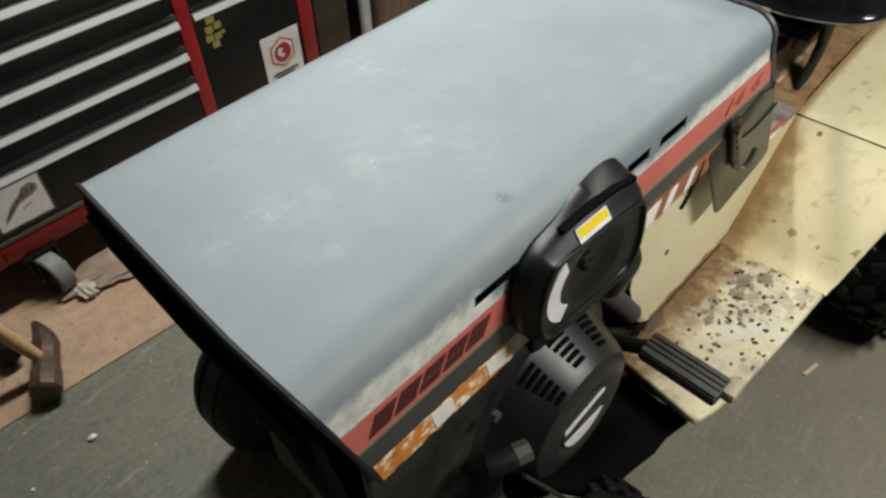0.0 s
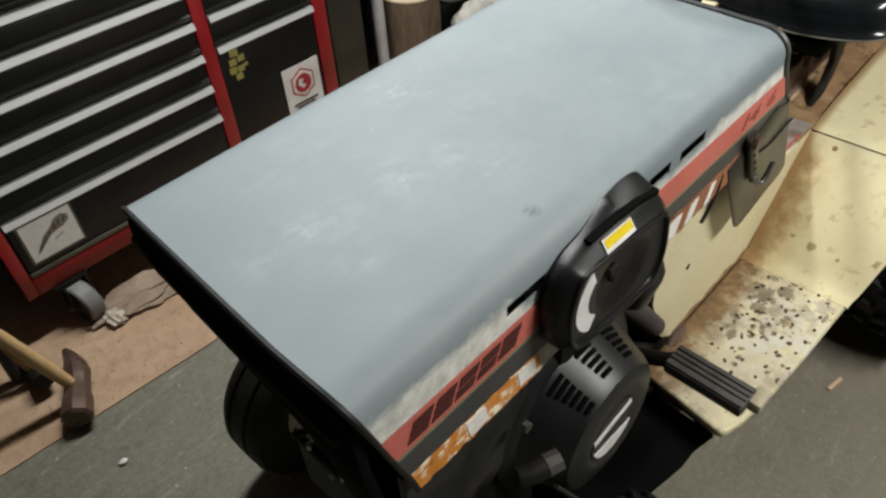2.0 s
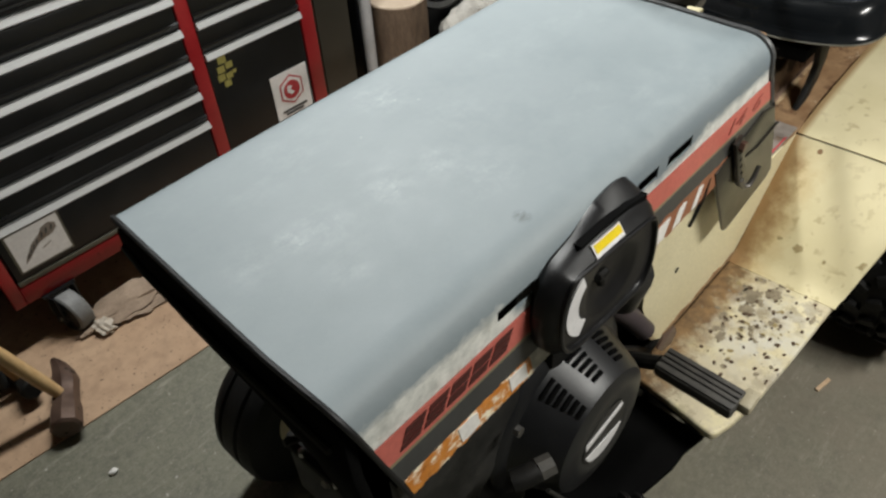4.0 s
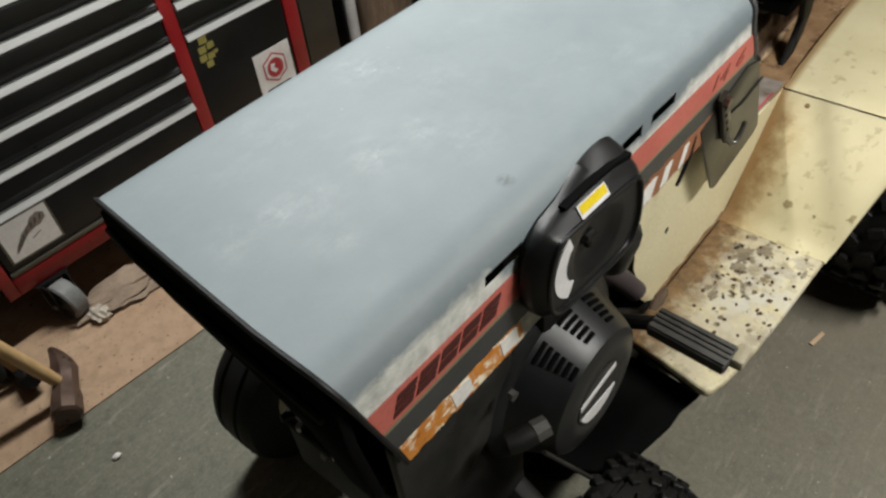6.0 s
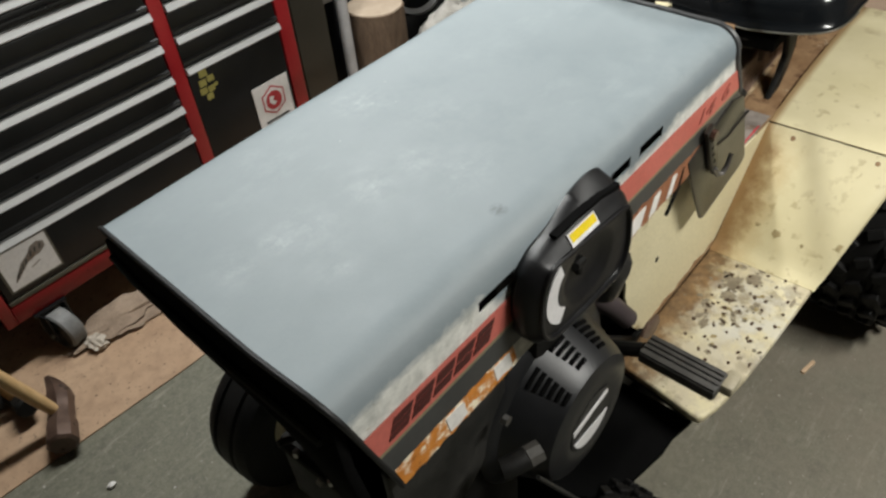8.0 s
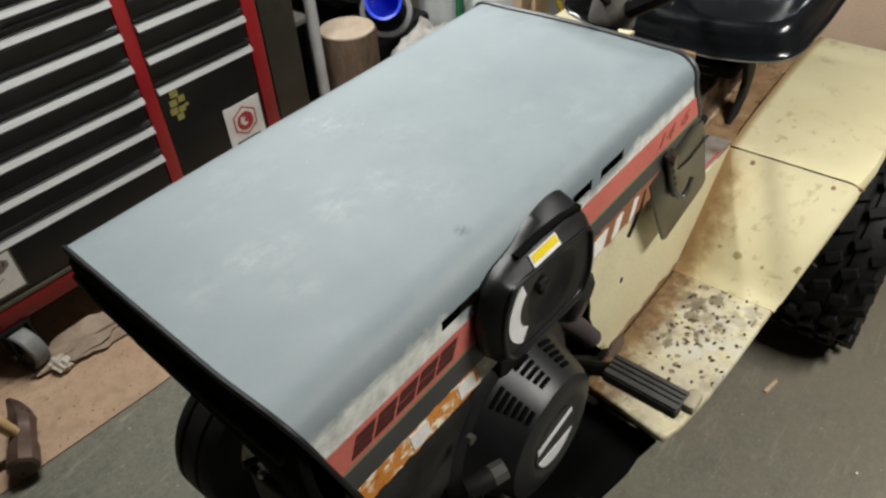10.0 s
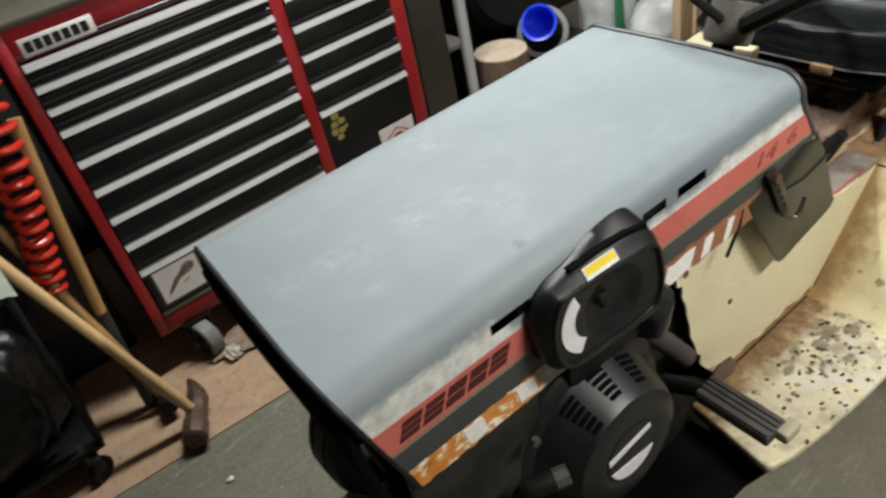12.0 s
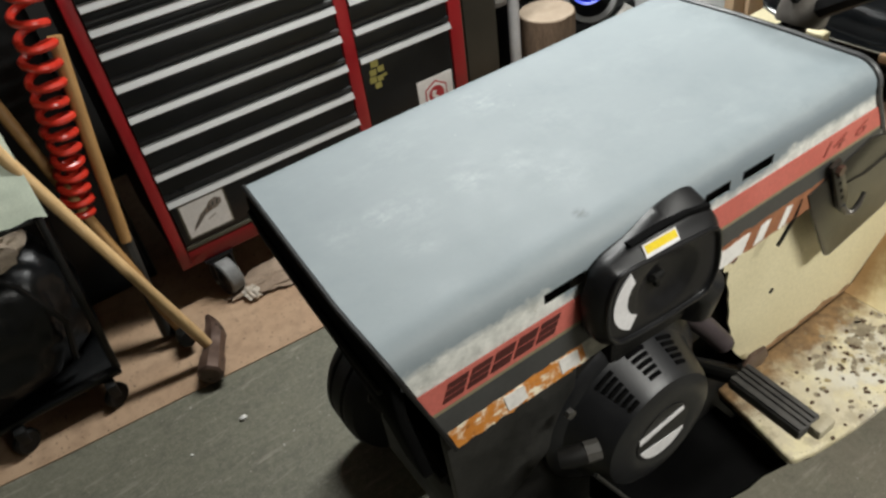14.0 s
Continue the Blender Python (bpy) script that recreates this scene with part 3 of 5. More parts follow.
def ragged(name, x0, x1, z0, z1, material, parent, label, low=0.0, high=0.004, y=-0.0015, seed=0.0, lean=0.0, n=60):
    """A worn patch on the hood's side: its lower and upper edges wander by low and high metres."""
    def wob(k, s, amount):
        return amount * (noise.noise((k * 0.23, seed, s)) + 0.45 * noise.noise((k * 1.37, seed, s + 5)) + 0.3 * noise.noise((k * 3.1, seed, s + 9)))

    xs = [x0 + (x1 - x0) * k / n for k in range(n + 1)]
    lower = [(x, z0 + wob(k, 1.0, low)) for k, x in enumerate(xs)]
    upper = [(x + lean, z1 + wob(k, 2.0, high)) for k, x in enumerate(xs)]
    return part(name, prism(lower + upper[::-1], "y", y, y + 0.0012), material, parent, label, smooth=0)


stripe = part("orange_stripe", prism([(0.0105, 0.853), (0.883, 0.853), (0.857, 0.896), (-0.001, 0.896)], "y", -0.0022, -0.001), M_ORANGE, hood, "faded orange stripe")
decal("pinstripe", 0.013, 0.884, 0.8462, 0.853, M_TAN, hood, label="tan pinstripe")
part("charcoal_band", prism([(0.0255, 0.806), (0.906, 0.806), (0.886, 0.846), (0.0135, 0.846)], "y", -0.0015, -0.0003), M_CHAR, hood, "charcoal painted band")
ragged("rust_band", 0.038, 0.252, 0.7665, 0.806, M_RUSTBAND, hood, "orange rust and bare white paint", 0.004, 0.003, seed=5, y=-0.0019, lean=-0.01)
for a, b, s in ((0.118, 0.150, 6), (0.208, 0.240, 7)):
    ragged("bare_patch", a, b, 0.772, 0.803, M_WHITECHIP, hood, "bare white patch", 0.003, 0.003, seed=s, y=-0.0028, lean=-0.006, n=6)
ragged("rust_band", 0.44, 0.752, 0.7665, 0.812, M_RUSTDARK, hood, "brown rusted band", 0.004, 0.004, seed=8, y=-0.0019)
for a, b, s in ((0.50, 0.565, 9), (0.59, 0.612, 10), (0.648, 0.664, 11)):
    ragged("bare_patch", a, b, 0.770, 0.804, M_WHITECHIP, hood, "bare white patch", 0.004, 0.005, seed=s, y=-0.0028, lean=0.012, n=6)


def word_block(x0, x1, bars):
    """One slanted plain block of the maker's word on the stripe, grooved into bars."""
    z0, z1, lean = 0.861, 0.889, 0.012
    bm = bmesh.new()
    for c, d in bars:
        za, zb = z0 + c * (z1 - z0), z0 + d * (z1 - z0)
        prism([(x0 + lean * c, za), (x1 + lean * c, za), (x1 + lean * d, zb), (x0 + lean * d, zb)], "y", -0.0032, -0.0021, bm=bm)
    return bm


GROOVED, SPLIT = ((0.0, 0.29), (0.36, 0.64), (0.71, 1.0)), ((0.0, 0.44), (0.53, 1.0))
for k, bars in enumerate((GROOVED, GROOVED, SPLIT, SPLIT, GROOVED)):
    part("word_block", word_block(0.028 + 0.0345 * k, 0.057 + 0.0345 * k, bars), M_LETTER, stripe, "dark plain block of a maker's word" if k == 0 else "", smooth=0)


def text_mesh(body, size, m):
    cu = bpy.data.curves.new("writing", "FONT")
    cu.body, cu.size, cu.extrude, cu.shear = body, size, 0.0006, 0.25
    ob = bpy.data.objects.new("writing", cu)
    scene.collection.objects.link(ob)
    me = bpy.data.meshes.new_from_object(ob.evaluated_get(bpy.context.evaluated_depsgraph_get()))
    bm = bmesh.new()
    bm.from_mesh(me)
    bmesh.ops.transform(bm, matrix=m, verts=bm.verts)
    bpy.data.objects.remove(ob)
    bpy.data.curves.remove(cu)
    bpy.data.meshes.remove(me)
    return bm


for word, x in (("14", 0.716), ("6", 0.802)):
    part("numeral", text_mesh(word, 0.034, Matrix.Translation((x, -0.0026, 0.8625)) @ Matrix.Rotation(radians(90), 4, "X") @ Matrix.Diagonal((1.75, 1, 1, 1))), M_NUMERAL, stripe, "worn dark numeral " + word, smooth=0)


def band(points, radius, name, material, parent, label=""):
    return part(name, tube(points, radius, seg=8), material, parent, label)


rear_line = [(hood_rear(z) + 0.001, y - (0.006 if y > 0.3 else 0), z + 0.001) for y, z in hood_profile()[2:-2]]
band(rear_line, 0.0055, "rear_trim", M_TRIMGREY, hood, "black rubber edge trim")
front_line = [(hood_front(y, z) - 0.001, y - 0.013 * min(1.0, max(0.0, (y - 0.2) / 0.24)), z - 0.001) for y, z in hood_profile()[:-4]]
band(front_line, 0.0036, "front_trim", M_BLACKTRIM, hood, "black front edge trim")

# Black apron under the hood's front edge; the nose below it is open.
def apron_mesh():
    outline = [(0.006, 0.735), (0.006, 0.86), (0.008, 0.935), (0.03, 0.958), (0.385, 0.960), (0.418, 0.950), (0.424, 0.925), (0.39, 0.893), (0.30, 0.874), (0.12, 0.862), (0.075, 0.83), (0.05, 0.735)]
    bm = prism(outline, "x", -0.026, -0.012, bevel=0.003)
    for v in bm.verts:
        v.co.x += 0.016 * min(1.0, max(0.0, (v.co.y - 0.10) / 0.32)) + 0.12 * max(0.0, 0.86 - v.co.z)
    return bm


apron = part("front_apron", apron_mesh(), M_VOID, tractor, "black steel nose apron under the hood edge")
part("apron_bead", tube([(-0.028, 0.03, 0.898), (-0.024, 0.20, 0.905), (-0.016, 0.36, 0.915), (-0.012, 0.41, 0.928)], 0.005, seg=8), M_BLACKTRIM, apron)

part("side_shroud", prism([(0.030, 0.768), (0.255, 0.768), (0.245, 0.66), (0.19, 0.585), (0.10, 0.53), (0.035, 0.56)], "y", 0.016, 0.03, bevel=0.003), M_DKPANEL, tractor, "dusty dark metal side shroud")
part("chassis", prism([(0.08, 0.50), (0.55, 0.50), (1.75, 0.50), (1.75, 0.36), (0.6, 0.33), (0.08, 0.36)], "y", 0.10, 0.33, bevel=0.01), M_GREASE, tractor, "greasy black frame rails")
# Added plate that stops the far lamp from lighting the floor underneath.
part("underframe_light_block", prism([(0.40, 0.50), (0.56, 0.50), (0.70, 0.37), (1.30, 0.37), (1.30, 0.10), (0.62, 0.10), (0.46, 0.22)], "y", 0.034, 0.044), M_GREASE, tractor, "greasy black plate added to block light under the frame")
part("far_side_panel", prism([(0.30, 0.79), (0.86, 0.79), (1.24, 0.585), (1.04, 0.372), (0.69, 0.372), (0.40, 0.50)], "y", W - 0.035, W - 0.03), M_CREAM, tractor, "cream side panel on the far side")
part("axle_mount", box((0.10, 0.03, 0.30), (0.30, 0.12, 0.55), bevel=0.01), M_GREASE, tractor, "greasy black axle mount")
part("engine_bay", box((0.22, 0.06, 0.50), (0.83, W - 0.06, 0.90), bevel=0.02), M_GREASE, tractor, "dark greasy engine bay")

# Added block: its black stands in for the shadow under the tractor.
part("belly_shade_block", prism(softened([(0.40, 0.03), (0.52, 0.02), (0.90, 0.01), (1.02, 0.04), (1.02, 0.48), (0.52, 0.50), (0.40, 0.42)], 2), "z", 0.07, 0.20, bevel=0.012), M_VOID, tractor, "black block added to darken the floor under the frame")
# Cream side panel with a torn lower front edge.
panel_pts = [(0.53, 0.80), (0.556, 0.742), (0.574, 0.735), (0.578, 0.700), (0.592, 0.694), (0.592, 0.668), (0.604, 0.64), (0.606, 0.618), (0.616, 0.585), (0.618, 0.556), (0.630, 0.53), (0.640, 0.496), (0.652, 0.482), (0.650, 0.462), (0.664, 0.44), (0.690, 0.405), (0.735, 0.372), (1.035, 0.372), (1.12, 0.46), (1.242, 0.584), (1.10, 0.592), (1.0, 0.62), (0.9, 0.80)]
def rust_edge(x0, x1, z0, z1, seed, n=40):
    lower = [(x0 + (x1 - x0) * k / n, z0) for k in range(n + 1)]
    upper = [(x, z1 - 0.004 + 0.014 * noise.noise((k * 0.16, seed, 0)) + 0.006 * noise.noise((k * 1.3, seed, 3))) for k, (x, _) in enumerate(lower)]
    return prism(lower + upper[::-1], "y", 0.0288, 0.0300)


panel = part("side_panel", prism(panel_pts, "y", 0.030, 0.034), M_CREAM, tractor, "cream side panel with torn rusty edge")
part("rust_edge", rust_edge(0.735, 1.035, 0.372, 0.390, 2.0), M_DECKTAN, panel, "brown rust along the lower edge")
part("panel_hole", lathe([(0.0, 0.0), (0.006, 0.0), (0.006, 0.001), (0.0, 0.001)], at_axle(0.733, 0.0298, 0.560), seg=12), M_GREASE, panel)
part("panel_hole", lathe([(0.0, 0.0), (0.007, 0.0), (0.007, 0.001), (0.0, 0.001)], at_axle(0.600, 0.0298, 0.715), seg=12), M_RUSTIRON, panel)

# Dash sides, slanting back past the hood.
for y0, y1 in ((-0.004, 0.002), (W - 0.002, W + 0.004)):
    dash = part("dash_side", prism([(0.712, 0.800), (0.862, 0.838), (0.912, 0.824), (0.938, 0.78), (1.000, 0.648), (0.985, 0.635), (0.835, 0.606), (0.822, 0.612), (0.742, 0.745)], "y", y0, y1, bevel=0.0015), M_DASH, tractor, "oily dark brown dash side")
    if y0 < 0:
        part("dash_crease", tube([(0.80, y0 - 0.001, 0.775), (0.87, y0 - 0.001, 0.765), (0.948, y0 - 0.001, 0.775)], 0.0022, seg=6), M_DASH, dash)
part("dash_top", prism([(0.868, 0.885), (0.880, 0.885), (0.95, 0.78), (1.0, 0.645), (0.985, 0.64), (0.93, 0.77)], "y", 0.004, W - 0.004, bevel=0.002), M_BLACKTRIM, tractor, "black dash panel")
latch = part("hood_latch", prism([(0.744, 0.840), (0.766, 0.848), (0.822, 0.748), (0.824, 0.728), (0.812, 0.720), (0.798, 0.738)], "y", -0.014, -0.006, bevel=0.002), M_DASH, tractor, "dark strap latch")
part("bolt", lathe([(0.0, 0.0), (0.009, 0.0), (0.009, 0.016), (0.0, 0.016)], at_axle(0.760, -0.006, 0.832), seg=6), M_RUSTIRON, latch)
for k in range(4):
    part("strap_hole", lathe([(0.0, 0.0), (0.0035, 0.0), (0.0035, 0.0008), (0.0, 0.0008)], at_axle(0.768 + 0.0105 * k, -0.0138, 0.815 - 0.019 * k), seg=10), M_VOID, latch)
part("hook", tube([(0.808, -0.014, 0.738), (0.816, -0.019, 0.722), (0.828, -0.022, 0.717), (0.839, -0.024, 0.728), (0.845, -0.025, 0.750)], [0.0045, 0.005, 0.005, 0.0048, 0.004], seg=8), M_STEEL, latch, "bright steel hook end")
part("hanging_wire", tube([(0.700, 0.0, 0.80), (0.690, -0.002, 0.77), (0.672, 0.0, 0.735), (0.668, 0.002, 0.722)], 0.003, seg=6), M_GREASE, tractor, "dark hanging wire")


# Footboard, fender and deck.
def footboard():
    bm = bmesh.new()
    outline = [(0.625, 0.030), (0.612, -0.06), (0.598, -0.130), (0.597, -0.146), (0.606, -0.154), (0.645, -0.165), (0.74, -0.178), (0.86, -0.186), (1.060, -0.195), (1.060, 0.030)]
    prism(outline, "z", 0.350, 0.370, bevel=0.006, bm=bm, segs=3)
    return bm


foot = part("footboard", footboard(), M_FOOT, tractor, "cream footboard worn to grey and brown rust")
part("front_lip", tube([(0.630, 0.02, 0.350), (0.618, -0.06, 0.350), (0.606, -0.125, 0.350), (0.608, -0.143, 0.350), (0.640, -0.155, 0.350)], 0.007, seg=8), M_GREASE, foot, "dark folded front edge")
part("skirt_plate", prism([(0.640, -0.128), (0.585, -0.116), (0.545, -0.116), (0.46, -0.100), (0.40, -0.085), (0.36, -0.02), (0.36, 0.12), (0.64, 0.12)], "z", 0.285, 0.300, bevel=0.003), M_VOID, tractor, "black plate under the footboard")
rng = random.Random(4)
hole = lathe([(0.0, 0.0), (0.0042, 0.0), (0.0034, 0.0010), (0.0, 0.0016)], Matrix(), seg=8)
hole_mesh = finish(hole, "tread_dimple", M_DARKBROWN)
for i in range(9):
    for j in range(5):
        x, y = 0.690 + 0.040 * i + 0.016 * (j % 2), -0.040 - 0.032 * j
        ob = new("tread_dimple", hole_mesh)
        ob.matrix_basis = Matrix.Translation((x + rng.uniform(-0.007, 0.007), y + rng.uniform(-0.006, 0.006), 0.3702)) @ Matrix.Rotation(rng.uniform(-0.6, 0.6), 4, "Z") @ Matrix.Diagonal((rng.uniform(0.8, 1.5), rng.uniform(0.6, 0.95), 1, 1))
        ob.parent = foot
        ob.matrix_parent_inverse = base_of(foot).inverted()


def sweep_plate(rows, y_of, thick):
    """A bent plate: rows of (x, z) from front to back, across the y values that y_of(x) gives."""
    bm = bmesh.new()
    grid = [[bm.verts.new((x, y, z - drop)) for y, drop in y_of(x)] for x, z in rows]
    for a, b in zip(grid, grid[1:]):
        for k in range(len(a) - 1):
            bm.faces.new((a[k], b[k], b[k + 1], a[k + 1]))
    bmesh.ops.recalc_face_normals(bm, faces=bm.faces)
    bmesh.ops.solidify(bm, geom=bm.faces[:], thickness=thick)
    return bm


def fender_across(x):
    out = -0.195 - 0.062 * min(max((x - 1.035) / 0.25, 0), 1)
    f = min(max((x - 1.04) / 0.16, 0.02), 1)
    return [(0.03, 0.0), (0.018, 0.0), (-0.10, 0.0), (out + 0.02, 0.0), (out + 0.006, 0.004 * f), (out, 0.014 * f), (out, 0.03 * f)]


fender = part("fender", sweep_plate([(1.022, 0.3680), (1.040, 0.3712), (1.056, 0.380), (1.070, 0.396), (1.10, 0.433), (1.17, 0.510), (1.2405, 0.583)], fender_across, 0.003), M_FENDER, tractor, "cream fender front with brown stains")
part("fender", sweep_plate([(1.2445, 0.586), (1.32, 0.602), (1.42, 0.613), (1.55, 0.622), (1.70, 0.625), (1.85, 0.612), (1.92, 0.58)], fender_across, 0.003), M_FENDER, tractor, "cream fender top with brown stains")
part("fender_seam", box((1.2400, -0.255, 0.574), (1.2450, 0.02, 0.580)), M_DECKTAN, fender)
for x, y in ((1.262, -0.03), (1.263, -0.2)):
    part("bolt", lathe([(0.0, 0.0), (0.0068, 0.0), (0.0055, 0.003), (0.0, 0.004)], Matrix.Translation((x - 0.035, y, 0.570)) @ Matrix.Rotation(radians(-45), 4, "Y"), seg=8), M_DECKTAN, fender)
SLOPE = math.atan2(0.150, 0.1405)


def stain(x, y, z, ru, rv, seed, parent, material, tilt=0.0, turn=0.0):
    """A flat worn spot with a wandering outline, lying on a plate that tilts up towards the rear."""
    pts = []
    for k in range(64):
        a = 2 * math.pi * k / 64
        n = 1 + 0.5 * noise.noise((1.9 * math.cos(a), 1.9 * math.sin(a), seed)) + 0.45 * noise.noise((5 * math.cos(a), 5 * math.sin(a), seed + 5)) + 0.22 * noise.noise((13 * math.cos(a), 13 * math.sin(a), seed + 9))
        n = max(n, 0.5)
        pts.append((ru * n * math.cos(a), rv * n * math.sin(a)))
    bm = prism(pts, "z", -0.0003, 0.0002)
    bmesh.ops.transform(bm, matrix=Matrix.Translation((x, y, z)) @ Matrix.Rotation(-tilt, 4, "Y") @ Matrix.Rotation(turn, 4, "Z"), verts=bm.verts)
    return part("stain", bm, material, parent, "", smooth=0)


for k, (x, y, ru, rv) in enumerate(((1.156, -0.099, 0.013, 0.007), (1.127, -0.169, 0.007, 0.009), (1.100, -0.199, 0.008, 0.010), (1.113, -0.066, 0.005, 0.005), (1.088, -0.082, 0.008, 0.008), (1.097, -0.058, 0.006, 0.004), (1.084, -0.138, 0.004, 0.003), (1.094, -0.040, 0.007, 0.006), (1.117, -0.022, 0.020, 0.012))):
    z = 0.433 + (x - 1.10) * 0.150 / 0.1405 + 0.0034
    stain(x, y, z, ru, rv, 3.7 * k, fender, M_SPOT, SLOPE)
for k, (x, y, ru, rv) in enumerate(((0.952, -0.056, 0.026, 0.022), (0.985, -0.088, 0.016, 0.014), (0.970, -0.036, 0.012, 0.008), (0.812, -0.056, 0.016, 0.010), (0.828, -0.040, 0.008, 0.008), (0.965, -0.176, 0.012, 0.004), (0.748, -0.095, 0.006, 0.006), (0.910, -0.064, 0.016, 0.016), (0.880, -0.100, 0.008, 0.006), (0.868, -0.034, 0.014, 0.008), (0.92, -0.12, 0.006, 0.007), (1.01, -0.05, 0.007, 0.010), (1.02, -0.09, 0.005, 0.007))):
    stain(x, y, 0.3704, ru, rv, 2.3 * k + 40, foot, M_WORN)
chips = random.Random(8)
for k in range(95):
    x, y, r = chips.gauss(0.91, 0.085), chips.gauss(-0.080, 0.048), chips.uniform(0.0014, 0.0046)
    if 0.68 < x < 1.03 and -0.18 < y < 0.01:
        stain(x, y, 0.3706, r * 1.3, r, 1.9 * k + 80, foot, (M_WORN, M_DARKBROWN, M_WORN, M_SPOT)[k % 4], 0.0, chips.uniform(0, 3))
part("far_fender", sweep_plate([(1.036, 0.370), (1.10, 0.437), (1.2405, 0.583), (1.32, 0.602), (1.42, 0.613), (1.55, 0.622), (1.70, 0.625), (1.85, 0.61)], lambda x: [(W - y, d) for y, d in fender_across(x)], 0.003), M_CREAM, tractor, "cream far fender")
part("far_footboard", prism([(0.60, W - 0.03), (0.60, W + 0.14), (0.66, W + 0.184), (1.045, W + 0.197), (1.045, W - 0.03)], "z", 0.362, 0.370), M_FOOT, tractor, "cream far footboard")


def lumpy(bm, amount, freq, seed=0.0):
    for v in bm.verts:
        n = noise.noise_vector((v.co.x * freq + seed, v.co.y * freq, v.co.z * freq))
        v.co += amount * n
    return bm


def sheet(x0, x1, y0, y1, z_of, nx, ny, thick=0.003):
    bm = bmesh.new()
    g = [[bm.verts.new((x0 + (x1 - x0) * i / nx, y0 + (y1 - y0) * j / ny, z_of(x0 + (x1 - x0) * i / nx, y0 + (y1 - y0) * j / ny))) for j in range(ny + 1)] for i in range(nx + 1)]
    for i in range(nx):
        for j in range(ny):
            bm.faces.new((g[i][j], g[i + 1][j], g[i + 1][j + 1], g[i][j + 1]))
    bmesh.ops.recalc_face_normals(bm, faces=bm.faces)
    bmesh.ops.solidify(bm, geom=bm.faces[:], thickness=thick)
    return bm


deck = part("deck", sheet(0.98, 1.9, 0.100, W - 0.031, lambda x, y: 0.584 + 0.034 * max(0, min(1, (x - 1.25) / 0.4)) + 0.003 * noise.noise((9 * x, 9 * y, 0)), 30, 12), M_DECK, tractor, "dark rusty tunnel deck strewn with dirt")
part("deck_strip", sheet(0.98, 1.9, 0.031, 0.104, lambda x, y: 0.588 + 0.034 * max(0, min(1, (x - 1.25) / 0.4)) + 0.0012 * noise.noise((9 * x, 9 * y, 0)), 30, 4), M_DECKTAN, tractor, "tan rusty strip beside the fender")
def gear_cover():
    bm = prism(softened([(1.17, 0.586), (1.18, 0.640), (1.22, 0.668), (1.34, 0.690), (1.72, 0.700), (1.72, 0.586)], 2), "y", 0.115, 0.330, bevel=0.02, segs=3)
    bmesh.ops.subdivide_edges(bm, edges=[e for e in bm.edges if e.calc_length() > 0.03], cuts=3, use_grid_fill=True)
    return lumpy(bm, 0.010, 22)


part("gear_cover", gear_cover(), M_GEARDIRT, tractor, "dirt-caked rusty gear cover under the seat")
part("seat_leg", prism([(1.330, 0.775), (1.400, 0.775), (1.412, 0.68), (1.396, 0.635), (1.36, 0.600), (1.31, 0.592), (1.352, 0.640), (1.366, 0.68)], "y", 0.060, 0.074, bevel=0.003), M_GREASE, tractor, "black seat leg")
part("seat_leg", prism([(1.330, 0.775), (1.400, 0.775), (1.412, 0.66), (1.420, 0.600), (1.372, 0.600), (1.366, 0.66)], "y", 0.350, 0.364, bevel=0.003), M_GREASE, tractor, "black seat leg")
part("clutch_lever", tube([(1.16, 0.12, 0.595), (1.185, 0.10, 0.640), (1.19, 0.085, 0.668)], [0.020, 0.016, 0.012], seg=10), M_GREASE, tractor, "black greasy lever stub")
part("deck_label", box((1.06, 0.034, 0.590), (1.25, 0.094, 0.5935)), M_GREYLBL, deck, "scuffed grey label with red line")
part("label_line", box((1.07, 0.036, 0.5935), (1.20, 0.0395, 0.5942)), M_REDLBL, deck, "red line")

# Pedal.
part("pedal_end", box((0.540, -0.200, 0.530), (0.582, -0.176, 0.553), bevel=0.007), surface("worn_pedal_metal", (0.34, 0.30, 0.205), (0.48, 0.43, 0.31), 0.6, scale=40, stain=(0.16, 0.13, 0.08), stain_scale=30, stain_at=0.62), tractor, "worn cream pedal end")
pedal_m = Matrix.Translation((0.545, -0.113, 0.545)) @ Matrix.Rotation(radians(-2), 4, "Z") @ Matrix.Rotation(radians(-6), 4, "Y")
pedal = part("pedal", box((-0.025, -0.068, -0.014), (0.026, 0.066, 0.010), bevel=0.006, m=pedal_m), M_PEDAL, tractor, "dark ribbed rubber pedal")
for x, w in ((-0.017, 0.0045), (-0.004, 0.0035), (0.006, 0.0035), (0.017, 0.0045)):
    part("rib", box((x - w, -0.066, 0.008), (x + w, 0.064, 0.0135), bevel=0.002, m=pedal_m), M_PEDAL, pedal)
part("pedal_arm", tube([(0.545, 0.10, 0.46), (0.545, 0.02, 0.50), (0.545, -0.05, 0.54)], 0.013), M_GREASE, tractor, "greasy pedal arm")
part("torn_flap", prism([(0.640, 0.452), (0.660, 0.470), (0.700, 0.462), (0.716, 0.430), (0.700, 0.410), (0.664, 0.424)], "y", -0.004, 0.002, bevel=0.0015), M_RUSTIRON, tractor, "torn rusty flap of the side panel")

